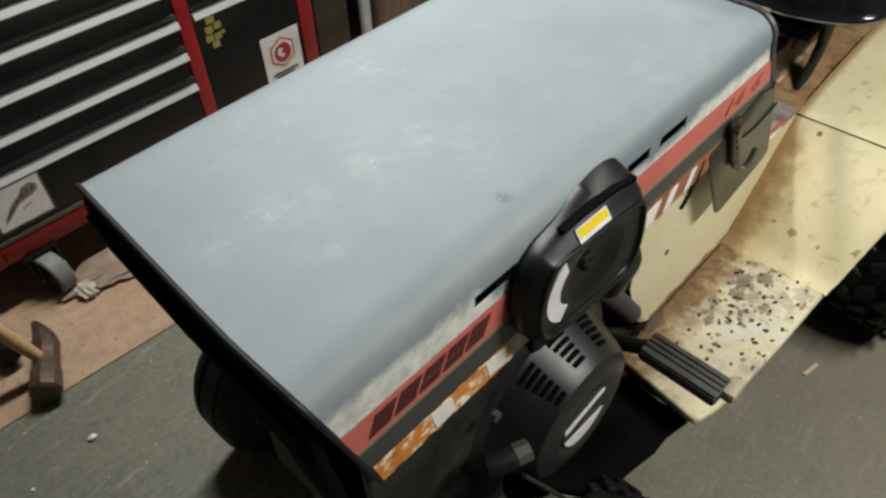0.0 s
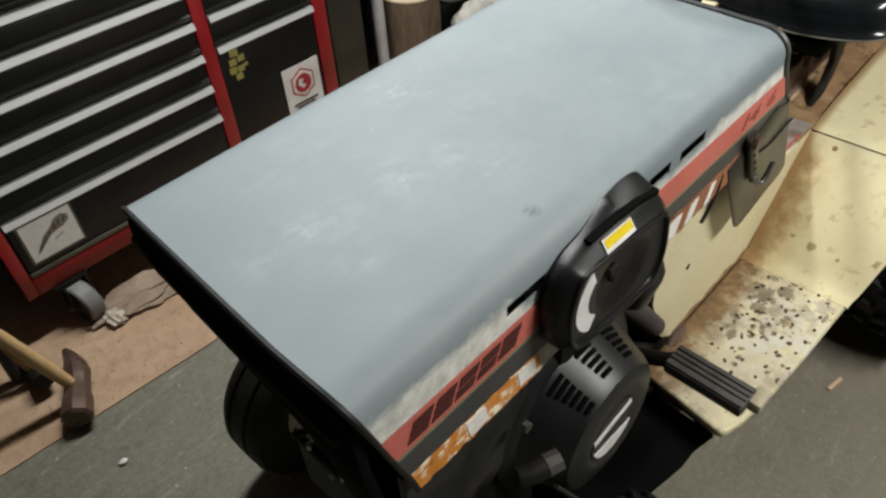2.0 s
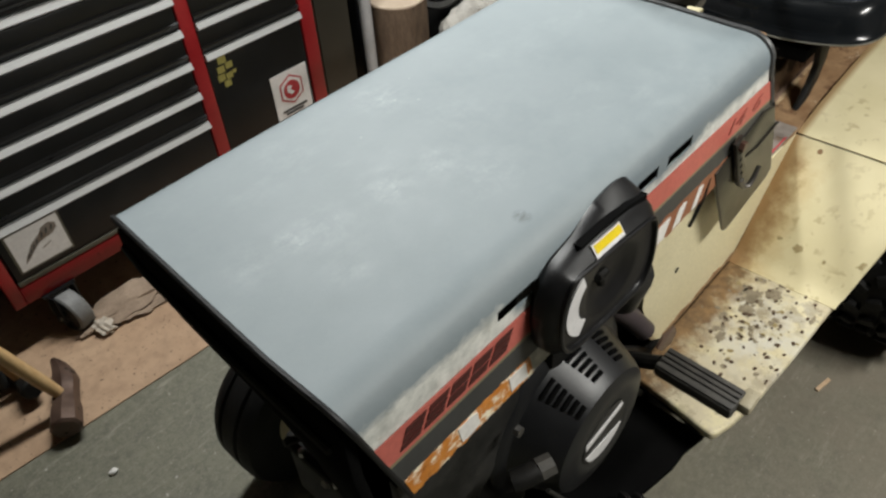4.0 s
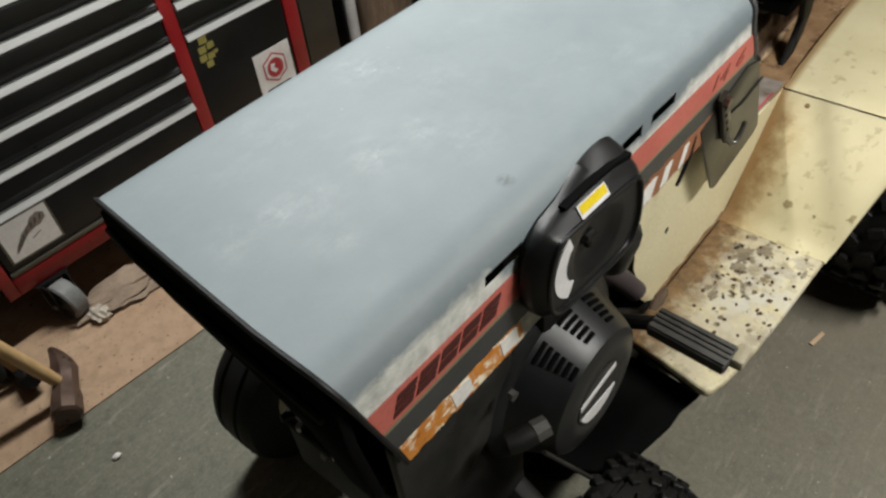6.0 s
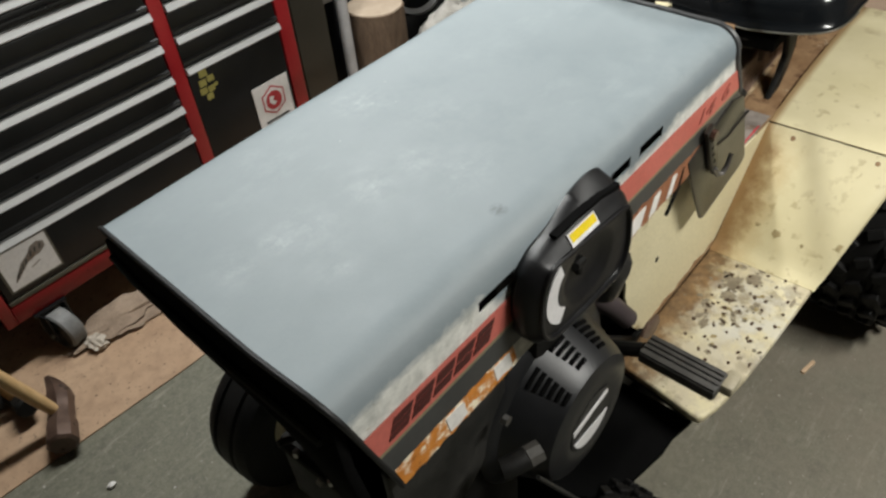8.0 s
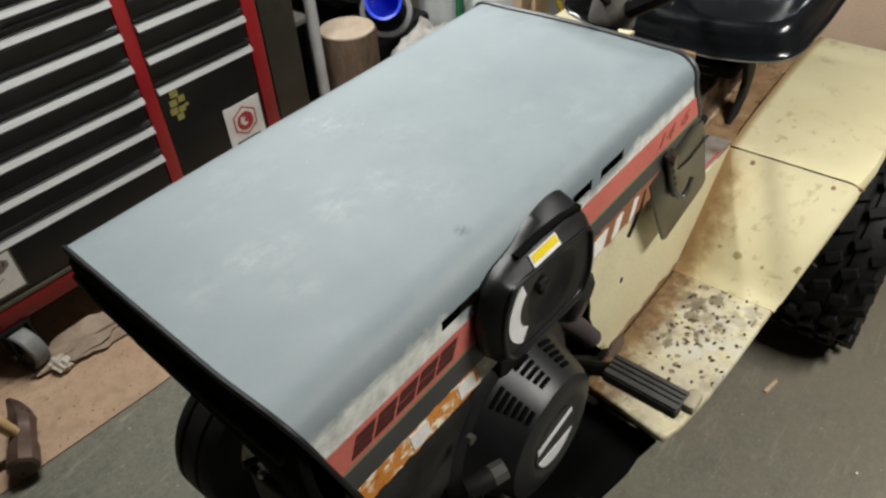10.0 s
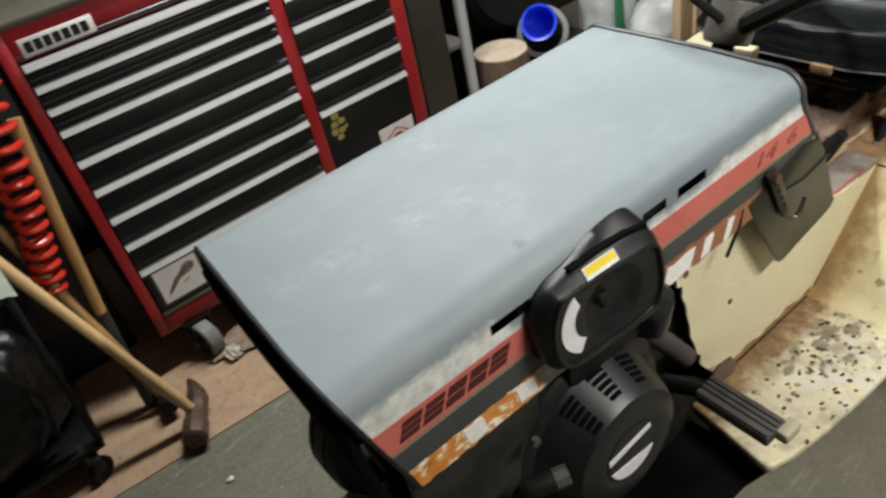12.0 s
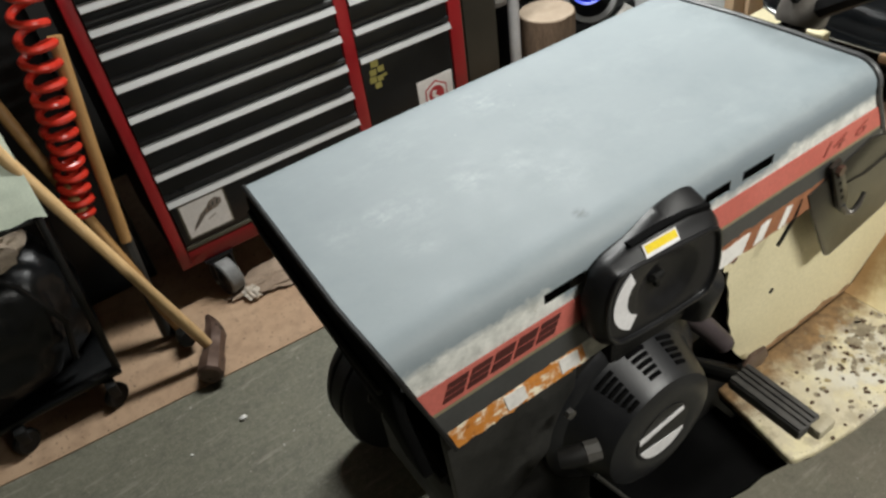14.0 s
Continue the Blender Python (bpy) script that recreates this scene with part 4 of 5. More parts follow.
# Engine, with its blower cover through the hood's side.
engine = part("engine", box((0.24, 0.02, 0.46), (0.50, 0.28, 0.76), bevel=0.02), M_GREASE, tractor, "greasy black engine block")
cover = part("blower_cover", lathe([(0.150, 0.06), (0.158, 0.05), (0.158, 0.02), (0.150, 0.012), (0.136, 0.008), (0.131, 0.0), (0.112, -0.046), (0.104, -0.058), (0.090, -0.063), (0.060, -0.064), (0.054, -0.061), (0.0, -0.061)], Matrix.Translation((0.35, 0, 0.582)) @ Matrix.Rotation(radians(-90), 4, "X") @ Matrix.Diagonal((1, 1, 1, 1)), seg=56), M_SHROUD, engine, "charcoal recoil starter cover with vent slits")
for a, count in ((65, 5), (92, 5), (119, 6)):
    for k in range(count):
        y = -0.001 - 0.0098 * k
        r0 = 0.1305 + y * 0.41
        span = 7.0 - 0.5 * k
        arc_pts = [(0.35 + r0 * math.cos(radians(a + d)), y, 0.582 + r0 * math.sin(radians(a + d))) for d in (-span, -span / 2, 0, span / 2, span)]
        part("vent_slit", tube(arc_pts, 0.0038, seg=8), M_VOID, cover)
part("cover_badge", lathe([(0.0, 0.0), (0.054, 0.0), (0.054, 0.003), (0.0, 0.003)], at_axle(0.35, -0.060, 0.582), seg=32), M_PLASTIC, cover, "round black badge")
part("badge_bar", prism([(0.300, 0.592), (0.392, 0.604), (0.390, 0.613), (0.299, 0.604)], "y", -0.0642, -0.0630), M_WHITELBL, cover, "pale bar of a maker's word")
moon = arc(0.352, 0.582, 0.050, 196, 332, 14)
part("badge_crescent", prism(moon, "y", -0.0642, -0.0630), M_WHITELBL, cover, "pale crescent")
part("bolt", lathe([(0.0, 0.0), (0.008, 0.0), (0.008, 0.008), (0.0, 0.008)], at_axle(0.214, -0.006, 0.690), seg=6), M_STEEL, engine)

# Air filter cover: a rounded box whose front face is framed by a lip and dished in the middle.
def cover_ring(points, scale=1.0):
    """One softened outline of the cover, drawn in towards its middle by scale."""
    return [(0.352 + (x - 0.352) * scale, 0.866 + (z - 0.866) * scale) for x, z in softened(points, 2)]


def air_cover():
    base = [(0.292, 0.798), (0.262, 0.812), (0.246, 0.858), (0.246, 0.912), (0.268, 0.938), (0.310, 0.943), (0.350, 0.953), (0.386, 0.962), (0.420, 0.964), (0.444, 0.950), (0.464, 0.905), (0.472, 0.830), (0.448, 0.794), (0.432, 0.788)]
    waist = [(0.286, 0.798), (0.250, 0.814), (0.232, 0.860), (0.233, 0.914), (0.254, 0.943), (0.304, 0.947), (0.345, 0.9500), (0.386, 0.9530), (0.420, 0.9530), (0.444, 0.943), (0.464, 0.905), (0.471, 0.830), (0.448, 0.792), (0.432, 0.786)]
    slope = [(0.282, 0.800), (0.248, 0.818), (0.234, 0.862), (0.238, 0.911), (0.258, 0.943), (0.268, 0.945), (0.345, 0.941), (0.390, 0.937), (0.438, 0.928), (0.452, 0.918), (0.461, 0.896), (0.467, 0.830), (0.450, 0.794), (0.430, 0.788)]
    face = [(0.284, 0.806), (0.256, 0.824), (0.246, 0.864), (0.249, 0.906), (0.262, 0.934), (0.272, 0.936), (0.345, 0.927), (0.390, 0.921), (0.438, 0.914), (0.448, 0.906), (0.454, 0.886), (0.460, 0.832), (0.446, 0.800), (0.426, 0.794)]
    rows = [cover_ring([(x, min(z, 0.945)) for x, z in base]), cover_ring(base), cover_ring(waist), cover_ring(slope), cover_ring(face)]
    ys = [0.024, 0.006, -0.010, -0.026, -0.0355]
    for scale, y in ((0.985, -0.0375), (0.955, -0.0375), (0.935, -0.0345)):
        rows.append(cover_ring(face, scale))
        ys.append(y)
    turns = [math.atan2(z - 0.866, x - 0.352) for x, z in cover_ring(face)]
    for r, y in ((0.054, -0.0340), (0.049, -0.0320), (0.038, -0.0245), (0.026, -0.0200), (0.016, -0.0200)):
        rows.append([(0.360 + r * 1.12 * math.cos(a), 0.866 + r * math.sin(a)) for a in turns])
        ys.append(y)
    return loft(rows, ys)


airbox = part("air_filter_cover", air_cover(), M_PLASTIC, engine, "black plastic air filter cover", smooth=50)
part("cover_groove", prism([(0.300, 0.9520), (0.345, 0.9515), (0.400, 0.9480), (0.442, 0.9390), (0.442, 0.9300), (0.400, 0.9415), (0.345, 0.9465), (0.300, 0.9480)], "y", -0.0225, -0.012), M_VOID, airbox, "dark groove along the cover's shoulder")
lip_m = [(0.352 + (x - 0.352) * 0.975, -0.0372, 0.866 + (z - 0.866) * 0.975) for x, z in softened([(0.256, 0.824), (0.246, 0.864), (0.249, 0.906), (0.262, 0.934), (0.272, 0.936), (0.345, 0.927), (0.390, 0.921), (0.438, 0.914), (0.448, 0.906), (0.454, 0.886), (0.460, 0.832), (0.446, 0.800), (0.426, 0.794), (0.284, 0.806)], 2)]
part("cover_lip", tube(lip_m, 0.0032, seg=8, closed=True), M_PLASTIC, airbox, "raised rim of the cover face")
knob = bmesh.new()
for k in range(3):
    a = radians(30 + 120 * k)
    tube([(0.349, -0.023, 0.872), (0.349 + 0.012 * math.cos(a), -0.026, 0.872 + 0.012 * math.sin(a))], [0.007, 0.005], bm=knob, seg=8)
part("cover_knob", knob, M_GREASE, airbox, "worn three-arm knob")
cres_out, cres_in = arc(0.319, 0.875, 0.057, 122, 242, 16), arc(0.322, 0.876, 0.037, 240, 132, 16)
part("crescent_label", prism(cres_out + cres_in, "y", -0.0362, -0.0346), M_WHITELBL, airbox, "white crescent label")
label_m = Matrix.Translation((0.343, -0.0300, 0.9375)) @ Matrix.Rotation(radians(3), 4, "Y") @ Matrix.Rotation(radians(52), 4, "X")
part("warning_label", box((-0.029, -0.009, -0.001), (0.029, 0.008, 0.0012), m=label_m), M_WHITELBL, airbox, "white bordered yellow warning label")
part("warning_print", box((-0.026, -0.004, 0.0012), (0.027, 0.0062, 0.0018), m=label_m), M_YELLOWLBL, airbox, "yellow print")
part("carburettor", box((0.30, 0.0, 0.70), (0.50, 0.12, 0.80), bevel=0.018), M_GREASE, engine, "greasy carburettor")
part("intake_elbow", tube([(0.44, 0.01, 0.80), (0.475, -0.002, 0.765), (0.485, 0.01, 0.715), (0.48, 0.06, 0.69)], [0.030, 0.034, 0.034, 0.03], seg=14), M_SHROUD, engine, "dark grey intake elbow")
part("exhaust_pipe", tube([(0.505, 0.04, 0.655), (0.535, 0.012, 0.615), (0.560, -0.005, 0.575)], [0.019, 0.018, 0.018], seg=14), M_EXHAUST, engine, "dull purple-brown exhaust pipe")
part("drain_boss", tube([(0.175, -0.030, 0.642), (0.190, -0.040, 0.645), (0.206, -0.047, 0.647)], [0.015, 0.016, 0.0155], seg=16), M_GREASE, engine, "greasy threaded boss")
part("boss_end", tube([(0.204, -0.0463, 0.6468), (0.207, -0.0475, 0.647), (0.226, -0.056, 0.649)], [0.013, 0.0160, 0.0150], seg=8), M_PEDAL, engine, "dusty boss end")
part("link_rod", tube([(0.215, -0.06, 0.60), (0.30, -0.09, 0.44)], 0.0035, seg=8), M_DKPANEL, tractor, "thin dusty link rod")


# Wheels.
def wheel(x, y, z, radius, width, rim_r, name, label, lugs, lug_h, side, rows=(0.22, 0.62, 0.9)):
    w2 = width / 2
    prof = [(rim_r, -w2 * 0.8), (rim_r + 0.02, -w2), (radius * 0.82, -w2 * 1.05), (radius * 0.95, -w2 * 0.92), (radius, -w2 * 0.66), (radius, -w2 * 0.48), (radius * 0.97, -w2 * 0.44), (radius * 0.97, -w2 * 0.36), (radius * 1.005, -w2 * 0.30), (radius * 1.005, w2 * 0.30), (radius * 0.97, w2 * 0.36), (radius * 0.97, w2 * 0.44), (radius, w2 * 0.48), (radius, w2 * 0.66), (radius * 0.95, w2 * 0.92), (radius * 0.82, w2 * 1.05), (rim_r + 0.02, w2), (rim_r, w2 * 0.8)]
    m = at_axle(x, y, z)
    tyre = part(name, lathe(prof, m, seg=48, caps=False), M_TYRE, tractor, label)
    if lugs:
        half = radius * 3.1 / lugs * 0.34
        lug_mesh = finish(box((-0.012, -half, -w2 * 0.44 / len(rows)), (lug_h, half, w2 * 0.44 / len(rows)), bevel=0.002, segs=1), "lug", M_TYRE)
        for k in range(lugs):
            for s in (-1, 1):
                for i, f in enumerate(rows):
                    a = 2 * math.pi * (k + i / len(rows) + (0.5 if s > 0 else 0)) / lugs
                    rr = radius * (0.955 if f > 0.8 else 1.0)
                    ob = new("lug", lug_mesh)
                    ob.parent = tyre
                    ob.matrix_parent_inverse = base_of(tyre).inverted()
                    ob.matrix_basis = m @ Matrix.Rotation(a, 4, "Z") @ Matrix.Translation((rr, 0, s * w2 * f)) @ Matrix.Rotation(s * radians(28), 4, "X")
    part("rim", lathe([(rim_r, -w2 * 0.8), (rim_r * 0.98, -w2 * 0.3), (rim_r * 0.5, -w2 * 0.1), (0.03, -w2 * 0.25), (0.03, w2 * 0.25), (rim_r * 0.5, w2 * 0.1), (rim_r * 0.98, w2 * 0.3), (rim_r, w2 * 0.8)], m, seg=32), M_CREAM, tyre, "cream steel rim")
    return tyre


wheel(0.29, -0.145, 0.198, 0.19, 0.13, 0.10, "front_wheel", "black knobby front tyre", 22, 0.008, -1)
wheel(0.25, 0.60, 0.198, 0.19, 0.13, 0.10, "front_wheel", "black front tyre on the far side", 0, 0.008, 1)
wheel(1.50, -0.225, 0.285, 0.27, 0.24, 0.15, "rear_wheel", "muddy black lugged rear tyre", 24, 0.014, -1, (0.18, 0.54, 0.9))
wheel(1.50, W + 0.225, 0.285, 0.27, 0.24, 0.15, "rear_wheel", "black rear tyre on the far side", 0, 0.018, 1)
part("front_axle", tube([(0.28, -0.09, 0.20), (0.28, 0.05, 0.30), (0.28, 0.40, 0.30), (0.28, 0.54, 0.20)], 0.025), M_GREASE, tractor, "black front axle")
part("rear_axle", tube([(1.50, -0.15, 0.285), (1.50, W + 0.15, 0.285)], 0.035), M_GREASE, tractor, "greasy rear axle")
part("front_bar", tube([(0.030, 0.26, 0.61), (0.068, 0.25, 0.60), (0.085, 0.25, 0.49), (0.115, 0.25, 0.34)], 0.006), M_GREASE, tractor, "black bent front rod")
part("bolt", lathe([(0.0, 0.0), (0.008, 0.0), (0.008, 0.012), (0.0, 0.012)], at_axle(0.062, 0.24, 0.49), seg=6), M_STEEL, tractor)
for x, y, z in ((0.050, 0.258, 0.558), (0.052, 0.187, 0.548)):
    part("bolt", lathe([(0.0, 0.0), (0.006, 0.0), (0.006, 0.010), (0.0, 0.012)], Matrix.Translation((x, y, z)), seg=6), M_STEEL, tractor, "bright bolt end")
part("nose_bar", tube([(0.058, 0.10, 0.548), (0.055, 0.187, 0.545), (0.052, 0.30, 0.553)], 0.008, seg=8), M_GREASE, tractor, "black cross bar in the nose")
part("tow_frame", box((0.07, 0.10, 0.34), (0.16, 0.35, 0.50), bevel=0.01), M_GREASE, tractor, "greasy black front frame")


# Seat: a moulded pan with rolled rim.
def pommel(s):
    """Rise of the middle ridge over the pan, from the front rim (s = 1) back to the bowl."""
    steps = ((0.0, 0.0), (0.08, 0.0), (0.24, 0.016), (0.42, 0.052), (0.54, 0.082), (0.655, 0.094), (0.735, 0.076), (0.795, 0.042), (0.845, 0.014), (0.885, -0.004), (0.925, -0.006), (0.96, 0.0), (1.2, 0.0))
    for (a, h), (b, k) in zip(steps, steps[1:]):
        if a <= s <= b:
            return h + (k - h) * (s - a) / (b - a)
    return 0.0


def seat_mesh():
    x0, x1, y0, y1 = 1.212, 1.69, -0.054, 0.490
    bm = bmesh.new()
    cx, cy, hx, hy = (x0 + x1) / 2, (y0 + y1) / 2, (x1 - x0) / 2, (y1 - y0) / 2
    rows = []
    rings = [(0.985, -0.046), (1.010, -0.046), (1.010, -0.041), (0.990, -0.038), (0.978, -0.022), (0.958, 0.004), (0.925, 0.022), (0.885, 0.028), (0.845, 0.022), (0.795, 0.002), (0.735, -0.024), (0.655, -0.044), (0.54, -0.054), (0.42, -0.058), (0.24, -0.060), (0.08, -0.060)]
    seg = 64
    for s, h in rings:
        ring = []
        for k in range(seg):
            a = 2 * math.pi * k / seg
            c, d = math.cos(a), math.sin(a)
            e = 0.27
            u, v = math.copysign(abs(c) ** e, c), math.copysign(abs(d) ** e, d)
            ridge = pommel(s) * math.exp(-((v * s - 0.06) / 0.30) ** 2) * max(0.0, -u) ** 1.5
            lift = 0.055 * max(0.0, u * s) ** 2 + 0.03 * (s * v) ** 2 * (1 if s < 0.95 else 1)
            ring.append(bm.verts.new((cx + hx * s * u, cy + hy * s * v, 0.832 + h + ridge + lift)))
        rows.append(ring)
    for a, b in zip(rows, rows[1:]):
        for k in range(seg):
            bm.faces.new((a[k], a[(k + 1) % seg], b[(k + 1) % seg], b[k]))
    bm.faces.new(rows[-1])
    bmesh.ops.recalc_face_normals(bm, faces=bm.faces)
    bmesh.ops.solidify(bm, geom=bm.faces[:], thickness=0.006)
    return bm


seat = part("seat", seat_mesh(), M_SEAT, tractor, "glossy black moulded pan seat", smooth=60)
lip = []
for k in range(48):
    a = math.pi * (0.52 + 0.96 * k / 47)
    c, d = math.cos(a), math.sin(a)
    u, v = math.copysign(abs(c) ** 0.27, c), math.copysign(abs(d) ** 0.27, d)
    lip.append((1.451 + 0.239 * 1.016 * u, 0.218 + 0.272 * 1.016 * v, 0.832 - 0.0435 + 0.03 * v * v))
# Grey tube on the black rim; its lighter tone draws the edge highlight.
part("seat_lip", tube(lip[14:], 0.0019, seg=6), M_OLIVE, seat, "thin grey highlight line along the pan edge")
back = prism(rounded(-0.01, 0.92, 0.46, 1.16, 0.08), "x", 1.715, 1.775, bevel=0.02, segs=3)
part("seat_back", back, M_SEAT, tractor, "glossy black seat back")
part("seat_back_strut", tube([(1.60, 0.225, 0.80), (1.72, 0.225, 0.85), (1.745, 0.225, 0.95)], 0.02), M_BLACKTRIM, tractor)
part("seat_bracket", prism([(1.21, 0.772), (1.58, 0.772), (1.60, 0.645), (1.54, 0.645), (1.46, 0.72), (1.24, 0.735)], "y", 0.10, 0.35, bevel=0.006), M_GREASE, tractor, "black seat bracket")
# Void-black plate, also carrying the dark undershadow below the pan's rim.
part("seat_shade_plate", box((1.214, 0.050, 0.752), (1.35, 0.42, 0.784), bevel=0.006), M_VOID, tractor)
part("cream_tab", box((1.199, 0.134, 0.778), (1.212, 0.178, 0.797), bevel=0.004), M_DECKTAN, tractor, "small dirty tan tab")
part("cream_tab", box((1.052, 0.218, 0.852), (1.078, 0.278, 0.875), bevel=0.004), M_CREAM, tractor, "small cream tab")
part("tab_bracket", tube([(0.985, 0.248, 0.66), (1.02, 0.248, 0.78), (1.064, 0.248, 0.858)], 0.007, seg=8), M_GREASE, tractor, "black rod under the cream tab")

# Steering wheel on its column.
wheel_m = Matrix.Translation((1.06, 0.205, 1.062)) @ Matrix.Rotation(radians(2), 4, "Y")
ring_pts = [wheel_m @ Vector((0.208 * math.cos(2 * math.pi * k / 44), 0.208 * math.sin(2 * math.pi * k / 44), 0)) for k in range(44)]
rim = part("steering_wheel", tube(ring_pts, 0.013, seg=12, closed=True), M_SEAT, tractor, "glossy black steering wheel rim")
for a, r0 in ((166, 0.008), (236, 0.017), (20, 0.012)):
    p = wheel_m @ Vector((0.205 * math.cos(radians(a)), 0.205 * math.sin(radians(a)), 0))
    part("spoke", tube([(0.985, 0.215, 0.945), p], [r0 * 1.2, r0], seg=8), M_BLACKTRIM, rim)
part("steering_shaft", tube([(0.93, 0.225, 0.80), (0.980, 0.225, 0.93)], 0.017, seg=12), M_GREASE, tractor, "black steering shaft")
part("steering_column", tube([(0.976, 0.225, 0.922), (0.979, 0.225, 0.930), (1.005, 0.225, 0.990)], [0.041, 0.044, 0.043], seg=18), M_COLUMN, tractor, "dusty grey-brown steering column")

# ---- tool chest ----
CY = 1.426  # its front plane
chest = thing("tool_chest", (0.51, 1.70, 0.0), "red framed rolling tool chest with black drawers", "tool chest")
body = part("body", box((-0.036, CY + 0.022, 0.145), (1.066, CY + 0.47, 1.10), bevel=0.004), M_CHESTBLK, chest, "black steel chest body")
part("chest_side", box((1.066, CY + 0.012, 0.145), (1.074, CY + 0.47, 1.10)), M_OLIVE, chest, "dusty olive side of the chest")
part("frame_post", box((-0.044, CY, 0.140), (-0.012, CY + 0.024, 1.10), bevel=0.004), M_CHESTRED, chest, "red corner post")
part("frame_post", box((0.633, CY, 0.19), (0.675, CY + 0.024, 1.04), bevel=0.004), M_CHESTRED, chest, "red middle post")
part("frame_post", box((1.016, CY, 0.140), (1.066, CY + 0.024, 1.10), bevel=0.004), M_CHESTRED, chest, "red corner post")
part("bottom_rail", box((-0.012, CY + 0.001, 0.140), (1.016, CY + 0.024, 0.196), bevel=0.004), M_CHESTRED, chest, "red bottom rail")
top_rail = part("top_rail", box((-0.012, CY + 0.001, 1.023), (1.016, CY + 0.024, 1.10), bevel=0.004), M_CHESTRED, chest, "red top rail")
part("lid", box((-0.046, CY - 0.004, 1.10), (1.078, CY + 0.475, 1.118), bevel=0.005), M_OLIVE, chest, "dusty worn chest top")
part("name_plate", box((0.008, CY - 0.002, 1.029), (0.185, CY + 0.002, 1.072), bevel=0.001), M_WHITELBL, top_rail, "pale plate with a plain dark bar")
for k in range(7):
    part("plate_bar", box((0.018 + 0.0225 * k, CY - 0.003, 1.038), (0.035 + 0.0225 * k, CY - 0.001, 1.063)), M_CHESTBLK, top_rail)


def drawer(x0, x1, z0, z1):
    """A black drawer front with a bright pull trim along its foot."""
    d = part("drawer", box((x0, CY + 0.004, z0), (x1, CY + 0.03, z1), bevel=0.003), M_CHESTBLK, chest)
    part("drawer_roll", tube([(x0, CY + 0.006, z0 + 0.038), (x1, CY + 0.006, z0 + 0.038)], 0.008, seg=10), M_CHESTROLL, d)
    part("trim", prism([(CY - 0.010, z0 + 0.004), (CY - 0.012, z0 + 0.007), (CY - 0.005, z0 + 0.0220), (CY + 0.006, z0 + 0.0235), (CY + 0.006, z0 + 0.003)], "x", x0, x1), M_ALU, d, "bright aluminium pull trim")


left_z = [0.359, 0.453, 0.545, 0.638, 0.727, 0.818, 0.878, 0.938, 0.994]
tops = left_z[1:] + [1.022]
for a, b in zip(left_z, tops):
    drawer(-0.008, 0.631, a, b - 0.004)
right_z = [0.548, 0.640, 0.732, 0.822, 0.914, 1.022]
for a, b in zip(right_z, right_z[1:]):
    drawer(0.677, 1.014, a, b - 0.004)
low = part("lower_panel", box((-0.006, CY + 0.004, 0.214), (0.631, CY + 0.024, 0.357), bevel=0.004), M_CHESTBLK, chest, "black lower panel")
part("panel_edge", box((-0.008, CY + 0.000, 0.198), (0.631, CY + 0.010, 0.212), bevel=0.003), M_OLIVE, chest)
door = part("chest_door", box((0.677, CY + 0.004, 0.205), (1.014, CY + 0.024, 0.549), bevel=0.004), M_CHESTBLK, chest, "black lower door with stickers")
plate = part("sticker", box((0.018, CY + 0.0015, 0.236), (0.152, CY + 0.0035, 0.350)), M_WHITELBL, low, "pale sticker with a dark slanted mark")
part("sticker_border", box((0.012, CY + 0.0025, 0.230), (0.158, CY + 0.0038, 0.356)), M_OLIVE, low)
part("sticker_mark", prism([(0.034, 0.254), (0.046, 0.262), (0.082, 0.292), (0.104, 0.299), (0.121, 0.301), (0.139, 0.313), (0.140, 0.328), (0.124, 0.337), (0.104, 0.331), (0.092, 0.316), (0.066, 0.300), (0.040, 0.268)], "y", CY + 0.0002, CY + 0.0016), M_GREYLBL, low, "grey wedge-shaped mark", smooth=0)
for x, z in ((0.048, 0.272), (0.058, 0.281), (0.068, 0.290), (0.080, 0.299), (0.098, 0.312), (0.112, 0.318), (0.127, 0.321)):
    part("mark_bar", prism([(x - 0.005, z - 0.007), (x - 0.001, z - 0.008), (x + 0.005, z + 0.006), (x + 0.001, z + 0.008)], "y", CY - 0.0006, CY + 0.0003), M_CHAR, low, smooth=0)
part("print_bar", prism([(0.086, 0.272), (0.112, 0.281), (0.112, 0.284), (0.086, 0.275)], "y", CY + 0.0006, CY + 0.0016), M_GREYLBL, low, smooth=0)
part("sticker", box((0.863, CY + 0.0015, 0.262), (1.002, CY + 0.0035, 0.412)), M_WHITELBL, door, "white sticker with red hexagon mark")
hexa = [(0.933 + 0.050 * math.cos(radians(30 + 60 * k)), 0.348 + 0.050 * math.sin(radians(30 + 60 * k))) for k in range(6)]
hexi = [(0.933 + 0.044 * math.cos(radians(30 + 60 * k)), 0.348 + 0.044 * math.sin(radians(30 + 60 * k))) for k in range(6)]
part("hexagon", prism(hexa, "y", CY + 0.0008, CY + 0.0016), M_REDLBL, door)
part("hexagon_inside", prism(hexi, "y", CY + 0.0002, CY + 0.0009), M_WHITELBL, door)
part("red_disc", lathe([(0.0, 0.0), (0.031, 0.0), (0.031, 0.0006), (0.0, 0.0006)], at_axle(0.933, CY + 0.0002, 0.347), seg=24), M_REDLBL, door)
part("disc_mark", prism([(0.918, 0.365), (0.935, 0.360), (0.928, 0.348), (0.942, 0.338), (0.930, 0.330), (0.914, 0.345)], "y", CY - 0.0010, CY - 0.0003), M_WHITELBL, door)
